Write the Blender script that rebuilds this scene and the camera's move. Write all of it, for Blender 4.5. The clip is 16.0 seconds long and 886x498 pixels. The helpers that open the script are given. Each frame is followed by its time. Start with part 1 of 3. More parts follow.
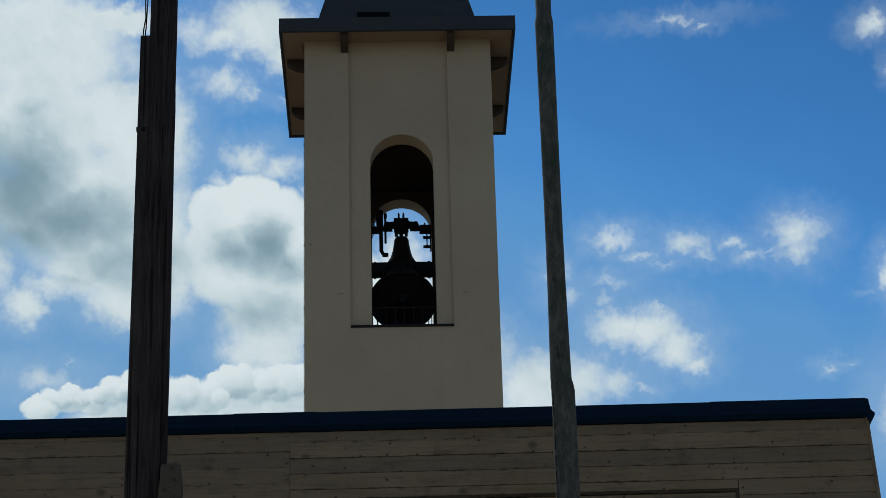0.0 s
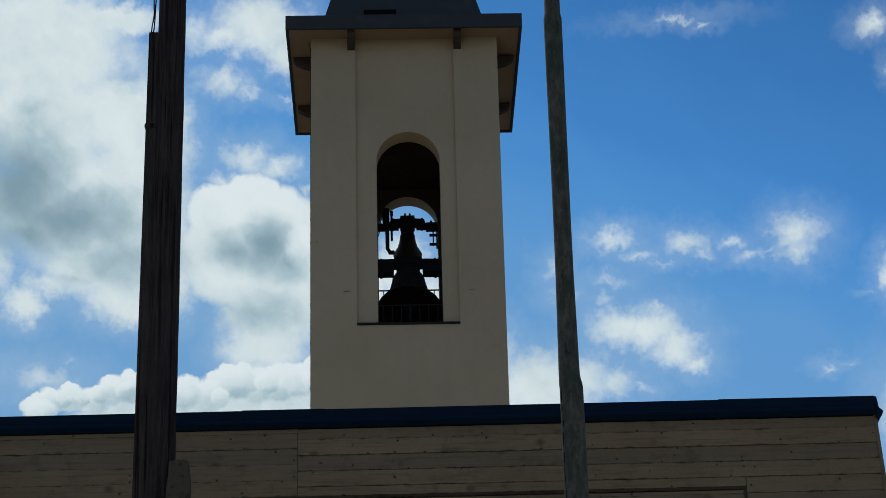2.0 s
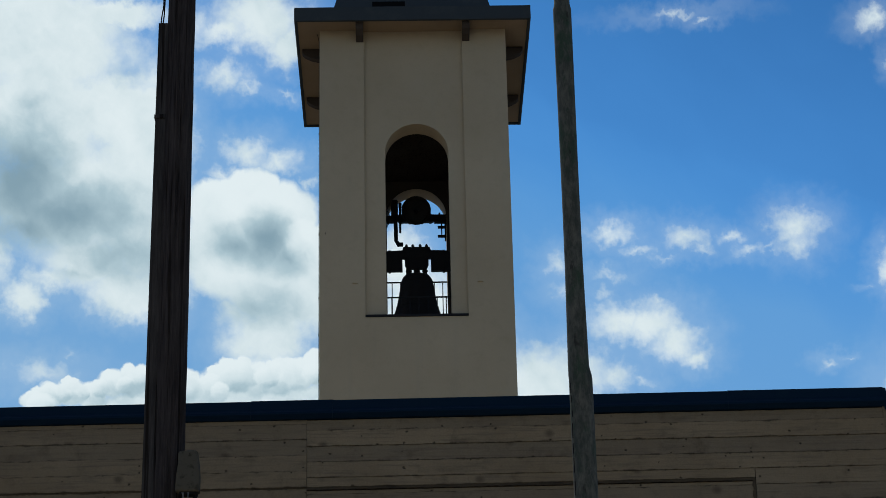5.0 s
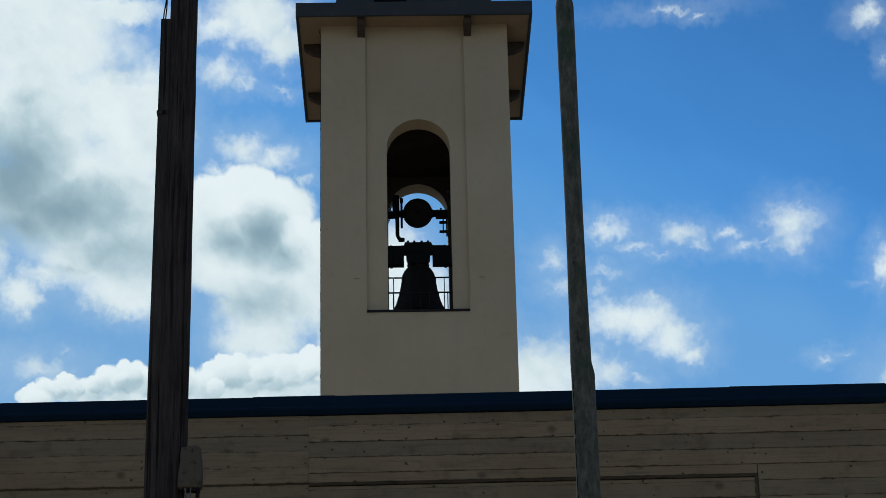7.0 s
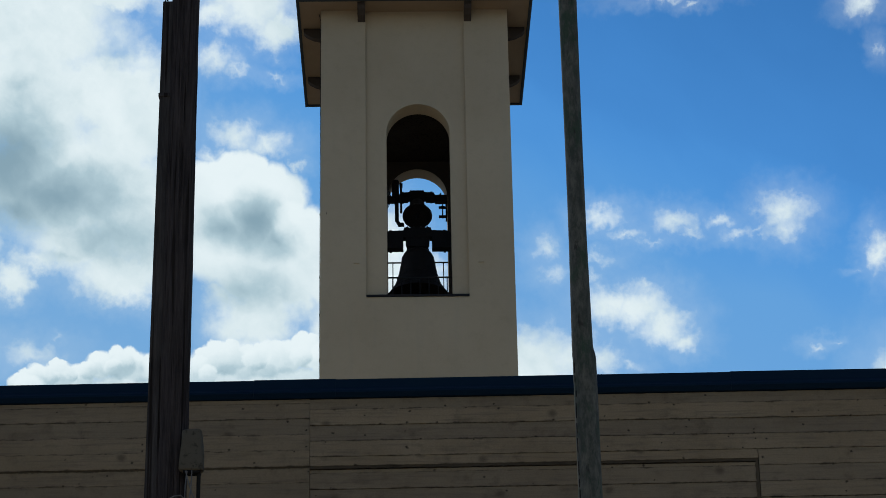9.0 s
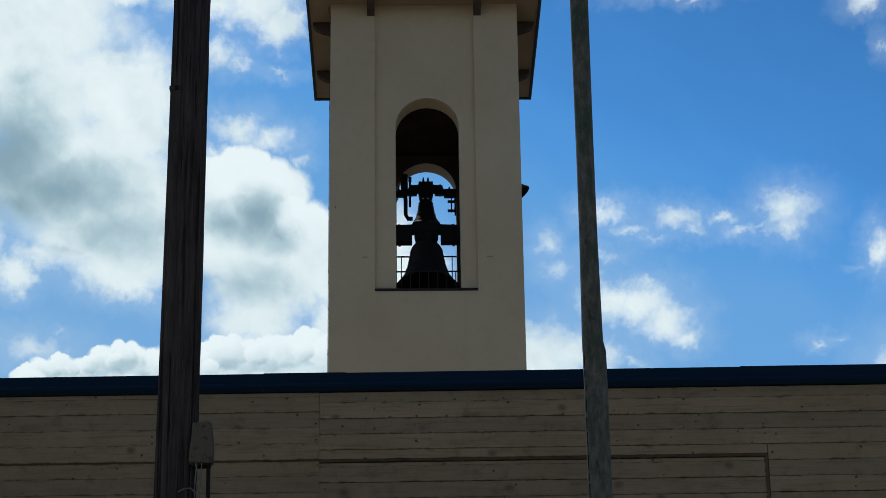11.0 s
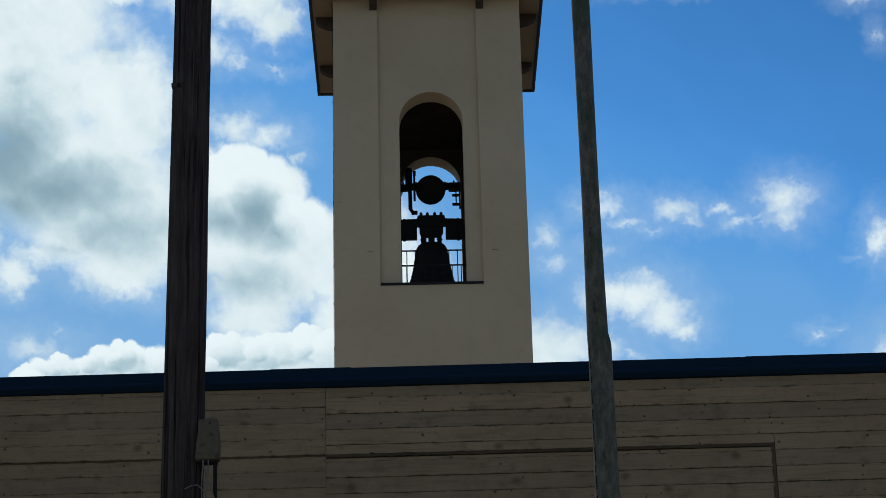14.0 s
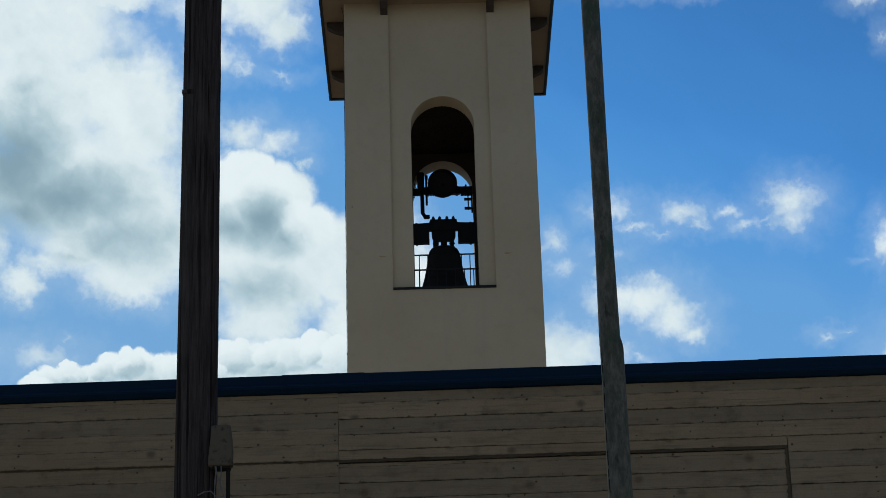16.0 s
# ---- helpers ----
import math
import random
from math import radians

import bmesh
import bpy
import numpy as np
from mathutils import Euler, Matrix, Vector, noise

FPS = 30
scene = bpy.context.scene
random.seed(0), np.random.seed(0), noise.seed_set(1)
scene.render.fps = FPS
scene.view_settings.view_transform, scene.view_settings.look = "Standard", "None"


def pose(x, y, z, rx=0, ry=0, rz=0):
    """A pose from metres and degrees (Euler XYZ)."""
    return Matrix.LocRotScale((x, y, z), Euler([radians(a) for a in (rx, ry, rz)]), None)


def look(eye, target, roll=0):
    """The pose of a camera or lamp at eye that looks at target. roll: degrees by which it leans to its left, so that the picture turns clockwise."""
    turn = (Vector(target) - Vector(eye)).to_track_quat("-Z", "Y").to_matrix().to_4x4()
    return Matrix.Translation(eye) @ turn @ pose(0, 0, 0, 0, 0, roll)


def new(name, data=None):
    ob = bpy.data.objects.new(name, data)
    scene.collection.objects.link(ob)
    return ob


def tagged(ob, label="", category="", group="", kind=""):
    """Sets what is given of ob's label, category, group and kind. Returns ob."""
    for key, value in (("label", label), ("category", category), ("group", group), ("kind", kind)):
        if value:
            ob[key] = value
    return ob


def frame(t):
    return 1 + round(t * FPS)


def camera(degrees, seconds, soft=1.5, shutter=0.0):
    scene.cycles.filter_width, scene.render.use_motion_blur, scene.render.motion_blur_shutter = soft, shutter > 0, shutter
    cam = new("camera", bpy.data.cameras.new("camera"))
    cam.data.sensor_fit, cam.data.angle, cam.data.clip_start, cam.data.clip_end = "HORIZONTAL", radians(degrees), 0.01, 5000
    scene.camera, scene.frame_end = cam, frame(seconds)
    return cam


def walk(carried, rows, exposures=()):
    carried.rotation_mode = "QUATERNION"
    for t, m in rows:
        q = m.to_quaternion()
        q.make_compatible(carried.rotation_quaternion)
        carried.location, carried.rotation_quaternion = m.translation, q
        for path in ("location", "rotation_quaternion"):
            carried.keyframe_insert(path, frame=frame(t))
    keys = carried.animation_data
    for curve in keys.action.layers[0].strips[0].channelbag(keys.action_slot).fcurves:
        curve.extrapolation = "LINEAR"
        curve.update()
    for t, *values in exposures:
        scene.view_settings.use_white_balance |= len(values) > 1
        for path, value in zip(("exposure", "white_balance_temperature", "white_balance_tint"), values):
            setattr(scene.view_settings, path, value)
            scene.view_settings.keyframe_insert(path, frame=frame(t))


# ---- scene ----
cam = camera(21.57, 16.0, 0.6)
PATH = [
    (0, (0.043, -0.007, 1.616), (0.0776, 9.1360, 5.6660), -1.520),
    (0.5, (0.039, -0.012, 1.621), (0.0653, 9.1329, 5.6668), -1.519),
    (1, (0.040, -0.009, 1.612), (0.0656, 9.1357, 5.6574), -1.513),
    (1.5, (0.027, -0.001, 1.608), (0.0449, 9.1440, 5.6523), -1.461),
    (2, (0.022, 0.001, 1.613), (0.0349, 9.1470, 5.6559), -1.384),
    (2.5, (0.007, 0.007, 1.605), (0.0066, 9.1558, 5.6431), -1.306),
    (3, (0.013, 0.014, 1.607), (0.0044, 9.1657, 5.6385), -1.307),
    (3.5, (0.006, 0.007, 1.607), (0.0014, 9.1598, 5.6356), -1.173),
    (4, (0.009, -0.002, 1.600), (-0.0032, 9.1515, 5.6268), -1.173),
    (6.5, (0.014, -0.002, 1.600), (-0.0140, 9.1641, 5.5975), -1.323),
    (7, (0.004, -0.004, 1.606), (-0.0225, 9.1637, 5.6011), -1.221),
    (7.5, (0.013, -0.013, 1.596), (-0.0087, 9.1624, 5.5724), -1.213),
    (8, (0.011, 0.001, 1.600), (-0.0092, 9.1842, 5.5594), -1.164),
    (8.5, (0.011, -0.000, 1.592), (-0.0080, 9.1881, 5.5395), -1.161),
    (9, (-0.019, 0.006, 1.596), (-0.0383, 9.1975, 5.5351), -1.044),
    (11.5, (-0.036, 0.005, 1.592), (-0.0932, 9.2090, 5.5011), -0.733),
    (12, (-0.027, 0.002, 1.592), (-0.0898, 9.2095, 5.4942), -0.744),
    (12.5, (-0.026, -0.001, 1.593), (-0.0914, 9.2063, 5.4946), -0.873),
    (13, (-0.017, -0.003, 1.589), (-0.0856, 9.2062, 5.4860), -1.082),
    (13.5, (-0.025, -0.009, 1.588), (-0.0951, 9.2024, 5.4806), -1.235),
    (14, (-0.024, 0.004, 1.594), (-0.1026, 9.2151, 5.4857), -1.411),
    (14.5, (-0.021, 0.005, 1.590), (-0.1015, 9.2154, 5.4845), -1.431),
    (15, (-0.021, -0.001, 1.589), (-0.1006, 9.2072, 5.4867), -1.412),
    (15.5, (-0.027, 0.009, 1.594), (-0.1343, 9.2170, 5.4937), -1.531),
    (16, (-0.014, 0.003, 1.600), (-0.1481, 9.2072, 5.5079), -1.662),
]
walk(cam, [(t, look(eye, target, roll)) for t, eye, target, roll in PATH],
     exposures=[(0, -0.13), (1, -0.12), (2, -0.08), (4, 0.0), (7, 0.08), (9, 0.11), (12, 0.14), (15.5, 0.13), (16, 0.07)])

# ---- light ----
SUN_AZ, SUN_EL = -28.0, 57.0      # degrees; azimuth from +y towards +x: the sun stands behind the tower
world = bpy.data.worlds.new("daylight")
scene.world = world
world.use_nodes = True
wn = world.node_tree.nodes
sky = wn.new("ShaderNodeTexSky")
sky.sky_type, sky.sun_disc = "NISHITA", False
sky.sun_elevation, sky.sun_rotation = radians(SUN_EL), radians(SUN_AZ)
sky.air_density, sky.dust_density = 1.0, 1.0
wn["Background"].inputs["Strength"].default_value = 0.085
world.node_tree.links.new(sky.outputs[0], wn["Background"].inputs["Color"])
sun = new("sun", bpy.data.lights.new("sun", "SUN"))
sun.data.energy, sun.data.angle, sun.data.color = 2.5, radians(0.5), (1.0, 0.95, 0.87)
sd = Vector((math.sin(radians(SUN_AZ)) * math.cos(radians(SUN_EL)), math.cos(radians(SUN_AZ)) * math.cos(radians(SUN_EL)), math.sin(radians(SUN_EL))))
sun.matrix_world = look(sd * 100, (0, 0, 0))


# ---- materials ----
class Nodes:
    """Short ways to write a node tree."""

    def __init__(self, name):
        self.mat = bpy.data.materials.new(name)
        self.mat.use_nodes = True
        self.tree = self.mat.node_tree
        self.bsdf = self.tree.nodes["Principled BSDF"]
        self.out = self.tree.nodes["Material Output"]

    def link(self, v, socket):
        if isinstance(v, bpy.types.NodeSocket):
            self.tree.links.new(v, socket)
        else:
            socket.default_value = v

    def math(self, op, a, b=0.0, clamp=False):
        n = self.tree.nodes.new("ShaderNodeMath")
        n.operation, n.use_clamp = op, clamp
        self.link(a, n.inputs[0])
        self.link(b, n.inputs[1])
        return n.outputs[0]

    def vec(self, op, a, b=(0, 0, 0), c=None):
        n = self.tree.nodes.new("ShaderNodeVectorMath")
        n.operation = op
        self.link(a, n.inputs[0])
        self.link(b, n.inputs[1])
        if c is not None:
            self.link(c, n.inputs[2])
        return n.outputs["Value"] if op in ("LENGTH", "DOT_PRODUCT") else n.outputs[0]

    def noise(self, where, scale, detail=4.0, rough=0.55, colour=False):
        n = self.tree.nodes.new("ShaderNodeTexNoise")
        self.link(where, n.inputs["Vector"])
        n.inputs["Scale"].default_value, n.inputs["Detail"].default_value, n.inputs["Roughness"].default_value = scale, detail, rough
        return n.outputs["Color"] if colour else n.outputs["Fac"]

    def ramp(self, fac, stops):
        n = self.tree.nodes.new("ShaderNodeValToRGB")
        e = n.color_ramp.elements
        while len(e) < len(stops):
            e.new(0.5)
        for el, (p, c) in zip(e, stops):
            el.position, el.color = p, (*c, 1) if len(c) == 3 else c
        self.link(fac, n.inputs[0])
        return n.outputs[0]

    def span(self, v, a, b, lo=0.0, hi=1.0):
        n = self.tree.nodes.new("ShaderNodeMapRange")
        n.interpolation_type = "SMOOTHSTEP"
        for s, x in zip(n.inputs, (v, a, b, lo, hi)):
            self.link(x, s)
        return n.outputs[0]

    def mix(self, fac, a, b, how="MIX"):
        n = self.tree.nodes.new("ShaderNodeMix")
        n.data_type, n.blend_type = "RGBA", how
        self.link(fac, n.inputs["Factor"])
        for s, v in ((n.inputs[6], a), (n.inputs[7], b)):
            self.link((*v, 1) if isinstance(v, tuple) and len(v) == 3 else v, s)
        return n.outputs[2]

    def lerp(self, fac, a, b):
        n = self.tree.nodes.new("ShaderNodeMix")
        for socket, v in zip((n.inputs[0], n.inputs[2], n.inputs[3]), (fac, a, b)):
            self.link(v, socket)
        return n.outputs[0]

    def place(self, scale=(1, 1, 1), world=False):
        if world:
            base = self.tree.nodes.new("ShaderNodeNewGeometry").outputs["Position"]
        else:
            base = self.tree.nodes.new("ShaderNodeTexCoord").outputs["Object"]
        return self.vec("MULTIPLY", base, scale)

    def random(self):
        return self.tree.nodes.new("ShaderNodeObjectInfo").outputs["Random"]

    def finish(self, colour, rough=0.8, metal=0.0, bump=None, depth=0.01, strength=0.5, gloss=0.2):
        self.link((*colour, 1) if isinstance(colour, tuple) else colour, self.bsdf.inputs["Base Color"])
        self.link(rough, self.bsdf.inputs["Roughness"])
        self.bsdf.inputs["Metallic"].default_value = metal
        self.bsdf.inputs["Specular IOR Level"].default_value = gloss
        if bump is not None:
            n = self.tree.nodes.new("ShaderNodeBump")
            n.inputs["Strength"].default_value, n.inputs["Distance"].default_value = strength, depth
            self.link(bump, n.inputs["Height"])
            self.tree.links.new(n.outputs[0], self.bsdf.inputs["Normal"])
        return self.mat


def plaster_material():
    n = Nodes("painted_plaster")
    p = n.place(world=True)
    big = n.noise(p, 0.7, 4)
    grain = n.noise(p, 45, 3)
    streak = n.noise(n.place((3.0, 3.0, 0.25), True), 1.4, 5, 0.6)
    c = n.ramp(big, [(0.3, (0.49, 0.395, 0.262)), (0.7, (0.555, 0.455, 0.31))])
    c = n.mix(n.span(streak, 0.52, 0.75, 0, 0.16), c, (0.37, 0.33, 0.26))
    c = n.mix(n.math("MULTIPLY", grain, 0.12), c, (0.3, 0.26, 0.2))
    mottle = n.noise(p, 6, 6, 0.7)
    c = n.mix(n.span(mottle, 0.45, 0.8, 0, 0.25), c, (0.36, 0.29, 0.19))
    return n.finish(c, 0.9, 0, grain, 0.004, 0.35)


def soffit_material():
    n = Nodes("soffit_boards")
    p = n.place((1, 1, 1), True)
    big = n.noise(p, 1.5, 4)
    lines = n.noise(n.place((9.0, 0.4, 1), True), 2.0, 3)
    c = n.ramp(big, [(0.3, (0.28, 0.205, 0.13)), (0.75, (0.35, 0.26, 0.17))])
    c = n.mix(n.span(lines, 0.5, 0.75, 0, 0.3), c, (0.33, 0.24, 0.15))
    return n.finish(c, 0.85, 0, lines, 0.004, 0.3)


def concrete_material(name, tint=1.0, pits=True, dark_edges=False):
    """Board-marked concrete: wood grain along the boards, pits, knots and water stains."""
    n = Nodes(name)
    p = n.place(world=True)
    rnd = n.random()
    shift = n.tree.nodes.new("ShaderNodeCombineXYZ")
    n.link(n.math("MULTIPLY", rnd, 31.0), shift.inputs[0])
    n.link(n.math("MULTIPLY", rnd, 17.0), shift.inputs[2])
    q = n.vec("ADD", p, shift.outputs[0])
    grain = n.noise(n.vec("MULTIPLY", q, (1.2, 1, 30.0)), 2.5, 6, 0.65)
    cloud = n.noise(p, 1.3, 5, 0.6)
    stain = n.noise(n.vec("MULTIPLY", q, (1.0, 1, 5.0)), 2.2, 5, 0.65)
    a = (0.34 * tint, 0.255 * tint, 0.155 * tint)
    b = (0.45 * tint, 0.35 * tint, 0.225 * tint)
    c = n.mix(n.span(cloud, 0.3, 0.7), a, b)
    c = n.mix(n.span(rnd, 0, 1, 0.0, 0.5), c, (0.25 * tint, 0.205 * tint, 0.15 * tint))
    c = n.mix(n.span(stain, 0.52, 0.74, 0, 0.5), c, (0.14 * tint, 0.11 * tint, 0.075 * tint))
    c = n.mix(n.span(grain, 0.48, 0.72, 0, 0.6), c, (0.2 * tint, 0.16 * tint, 0.12 * tint))
    sand = n.noise(q, 85, 4, 0.7)
    c = n.mix(n.span(sand, 0.35, 0.7, 0, 0.2), c, (0.15 * tint, 0.115 * tint, 0.075 * tint))
    blotch = n.noise(q, 6, 7, 0.72)
    c = n.mix(n.span(blotch, 0.5, 0.75, 0, 0.55), c, (0.13 * tint, 0.10 * tint, 0.066 * tint))
    height = n.math("ADD", n.math("MULTIPLY", grain, 0.6), n.math("MULTIPLY", sand, 0.5))
    if pits:
        part_xyz = n.tree.nodes.new("ShaderNodeSeparateXYZ")
        n.link(q, part_xyz.inputs[0])
        flat = n.tree.nodes.new("ShaderNodeCombineXYZ")
        n.link(n.math("ADD", part_xyz.outputs[0], part_xyz.outputs[1]), flat.inputs[0])
        n.link(n.math("MULTIPLY", part_xyz.outputs[2], 1.2), flat.inputs[1])

        def spots(scale, near, far, share):
            v = n.tree.nodes.new("ShaderNodeTexVoronoi")
            v.voronoi_dimensions = "2D"
            wob = n.vec("MULTIPLY", n.vec("SUBTRACT", n.noise(q, 40, 3, 0.6, True), (0.5, 0.5, 0.5)), (0.02, 0.02, 0))
            n.link(n.vec("ADD", flat.outputs[0], wob), v.inputs["Vector"])
            v.inputs["Scale"].default_value = scale
            return n.math("MULTIPLY", n.span(v.outputs["Distance"], near, far, 1, 0), n.span(n.tree_value(v.outputs["Color"]), share, share + 0.04))

        spot = n.math("MAXIMUM", spots(5.0, 0.012, 0.07, 0.72), spots(11.0, 0.03, 0.10, 0.92))
        knot = n.math("MULTIPLY", spots(2.6, 0.02, 0.13, 0.45), 0.62)
        c = n.mix(n.math("MULTIPLY", spot, 0.85), c, (0.03, 0.024, 0.018))
        c = n.mix(knot, c, (0.11 * tint, 0.085 * tint, 0.06 * tint))
        height = n.math("SUBTRACT", height, spot)
    if dark_edges:
        # patchy darkening towards each board's upper and lower edge
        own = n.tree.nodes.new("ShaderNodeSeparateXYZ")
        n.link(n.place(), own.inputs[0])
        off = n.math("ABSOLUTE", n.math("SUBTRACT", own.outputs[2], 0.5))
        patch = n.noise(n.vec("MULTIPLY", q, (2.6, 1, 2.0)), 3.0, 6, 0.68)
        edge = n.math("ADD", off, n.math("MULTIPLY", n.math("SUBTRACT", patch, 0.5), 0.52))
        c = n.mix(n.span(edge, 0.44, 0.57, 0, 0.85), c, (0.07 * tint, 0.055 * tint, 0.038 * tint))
    return n.finish(c, 0.92, 0, height, 0.006, 0.6)


def tree_value(self, colour):
    s = self.tree.nodes.new("ShaderNodeSeparateColor")
    self.link(colour, s.inputs[0])
    return s.outputs[0]


Nodes.tree_value = tree_value


def metal_material(name, colour, rough=0.4, metal=0.6, worn=(0.2, 0.2, 0.2), amount=0.3, scale=6.0, gloss=0.06):
    n = Nodes(name)
    p = n.place(world=False)
    a = n.noise(p, scale, 6, 0.65)
    b = n.noise(p, scale * 9, 3)
    c = n.mix(n.span(a, 0.5, 0.72, 0, amount), colour, worn)
    return n.finish(c, n.span(a, 0.3, 0.8, rough, min(1.0, rough + 0.3)), metal, b, 0.002, 0.3, gloss)


def wood_material(name, dark, light, along=0.12):
    n = Nodes(name)
    fibre = n.noise(n.place((1, 1, along)), 46, 6, 0.75)
    crack = n.noise(n.place((1, 1, along * 0.3)), 38, 3, 0.5)
    big = n.noise(n.place(), 1.2, 4)
    c = n.mix(n.span(fibre, 0.3, 0.72), dark, light)
    c = n.mix(n.span(crack, 0.54, 0.62, 0, 0.9), c, (0.012, 0.009, 0.008))
    c = n.mix(n.span(big, 0.45, 0.75, 0, 0.4), c, (0.10, 0.085, 0.075))
    h = n.math("SUBTRACT", fibre, n.span(crack, 0.55, 0.66))
    return n.finish(c, 0.85, 0, h, 0.008, 0.8, 0.08)


def mossy_metal_material():
    n = Nodes("weathered_pole_paint")
    p = n.place((1, 1, 0.35))
    flake = n.noise(p, 26, 7, 0.75)
    moss = n.noise(n.place((1, 1, 0.5)), 9.0, 6, 0.7)
    c = n.mix(n.span(flake, 0.36, 0.68), (0.05, 0.055, 0.046), (0.125, 0.122, 0.10))
    c = n.mix(n.span(moss, 0.48, 0.68, 0, 0.75), c, (0.03, 0.062, 0.036))
    c = n.mix(n.span(n.noise(p, 21, 3), 0.62, 0.7, 0, 0.8), c, (0.03, 0.028, 0.025))
    return n.finish(c, 0.75, 0.0, flake, 0.004, 0.6)


def ground_material():
    n = Nodes("asphalt")
    p = n.place(world=True)
    c = n.ramp(n.noise(p, 0.4, 5), [(0.3, (0.045, 0.045, 0.045)), (0.7, (0.085, 0.083, 0.08))])
    g = n.noise(p, 60, 3)
    return n.finish(n.mix(n.math("MULTIPLY", g, 0.4), c, (0.12, 0.12, 0.115)), 0.9, 0, g, 0.01, 0.5)


def paving_material(name="pale_bounce_paving"):
    n = Nodes(name)
    p = n.place(world=True)
    c = n.ramp(n.noise(p, 0.6, 5), [(0.3, (0.30, 0.255, 0.185)), (0.7, (0.37, 0.315, 0.235))])
    g = n.noise(p, 40, 3)
    return n.finish(n.mix(n.math("MULTIPLY", g, 0.3), c, (0.26, 0.24, 0.2)), 0.9, 0, g, 0.01, 0.5)


# cloud masses: azimuth, elevation, half width, half height in degrees, weight
BANK = [(-11.32, 28.62, 2.35, 1.51, 1.2), (-9.35, 29.28, 1.42, 0.41, 0.9), (-11.2, 26.72, 2.0, 1.51, 1.2), (-9.54, 26.95, 1.7, 0.96, 1.2), (-8.53, 26.37, 1.31, 1.51, 1.2), (-10.03, 24.72, 2.58, 1.51, 1.2), (-8.43, 24.1, 1.21, 1.51, 1.2), (-11.07, 24.67, 1.82, 1.03, 1.1), (-9.66, 23.23, 1.42, 0.76, 1.0), (-8.67, 22.57, 1.34, 0.69, 1.0), (-7.65, 23.16, 0.75, 1.1, 1.0), (-11.44, 22.25, 0.59, 0.52, 0.8), (-12.31, 23.23, 0.6, 0.83, 0.6), (-10.82, 22.83, 0.75, 0.34, 0.6)]
VEIL = [(-8.92, 28.42, 1.31, 0.77, 0.38), (-8.35, 27.69, 0.87, 0.62, 0.53), (-5.28, 29.29, 1.32, 0.74, 0.83), (-4.56, 28.69, 0.74, 0.53, 0.78), (-6.29, 28.93, 0.96, 0.4, 0.6), (-6.42, 27.89, 0.96, 0.42, 0.48), (-5.64, 27.57, 0.78, 0.28, 0.36), (-4.62, 27.45, 0.78, 0.21, 0.26), (-5.68, 26.04, 0.65, 0.4, 0.56), (-4.76, 25.78, 0.72, 0.31, 0.52), (-3.98, 25.33, 0.41, 0.19, 0.34), (-6.28, 25.48, 0.68, 0.31, 0.44), (-7.16, 29.1, 1.05, 0.62, 0.43)]
TOWER_CLOUD = [(-6.42, 24.65, 0.83, 0.66, 1.2), (-5.51, 24.91, 0.88, 0.72, 1.2), (-4.59, 24.41, 0.88, 0.77, 1.2), (-3.75, 23.51, 0.75, 0.76, 1.2), (-5.94, 23.61, 1.5, 1.17, 1.2), (-4.72, 22.94, 1.49, 1.17, 1.2), (-2.91, 22.81, 1.04, 1.1, 1.1)]
UNDER_CLOUD = [(-5.0, 21.55, 1.11, 0.83, 1.0), (-5.75, 22.09, 0.67, 0.55, 0.6), (-4.11, 22.25, 1.04, 0.76, 0.9), (-5.52, 21.26, 0.74, 0.48, 0.7), (-1.55, 23.22, 0.75, 0.96, 0.8), (-1.04, 22.24, 1.04, 0.96, 1.0), (-2.32, 21.28, 1.33, 1.24, 1.1), (0.07, 21.11, 1.33, 0.83, 0.9)]
LOW_BANK = [(-10.85, 19.69, 0.43, 0.26, 1), (-10.58, 19.95, 0.46, 0.32, 1), (-10.08, 20.02, 0.46, 0.35, 1), (-9.58, 19.96, 0.46, 0.34, 1), (-9.01, 20.24, 0.43, 0.37, 1), (-8.57, 20.29, 0.46, 0.39, 1), (-8.06, 20.23, 0.46, 0.37, 1), (-7.33, 20.22, 0.61, 0.44, 1), (-6.6, 20.16, 0.49, 0.44, 1), (-6.24, 20.47, 0.46, 0.41, 1), (-5.8, 20.56, 0.49, 0.44, 1), (-5.28, 20.49, 0.54, 0.47, 1), (-4.69, 20.49, 0.52, 0.44, 1), (-4.18, 20.6, 0.49, 0.44, 1), (-3.69, 20.66, 0.49, 0.44, 1), (-3.06, 20.49, 0.61, 0.52, 1), (-5.1, 19.45, 4.5, 0.82, 1.3), (-2.18, 20.44, 0.88, 0.69, 1)]
PUFFS = [(4.23, 23.82, 0.7, 0.33, 0.47), (4.81, 23.43, 0.82, 0.27, 0.32), (6.11, 23.68, 0.7, 0.36, 0.47), (6.55, 23.39, 0.51, 0.27, 0.33), (5.62, 23.2, 0.98, 0.2, 0.21), (7.41, 23.56, 0.55, 0.29, 0.4), (7.83, 23.22, 0.7, 0.27, 0.32), (9.07, 23.71, 0.7, 0.48, 0.56), (9.18, 23.33, 0.62, 0.47, 0.42), (8.4, 23.21, 0.62, 0.27, 0.25), (8.37, 23.77, 0.43, 0.25, 0.21)]
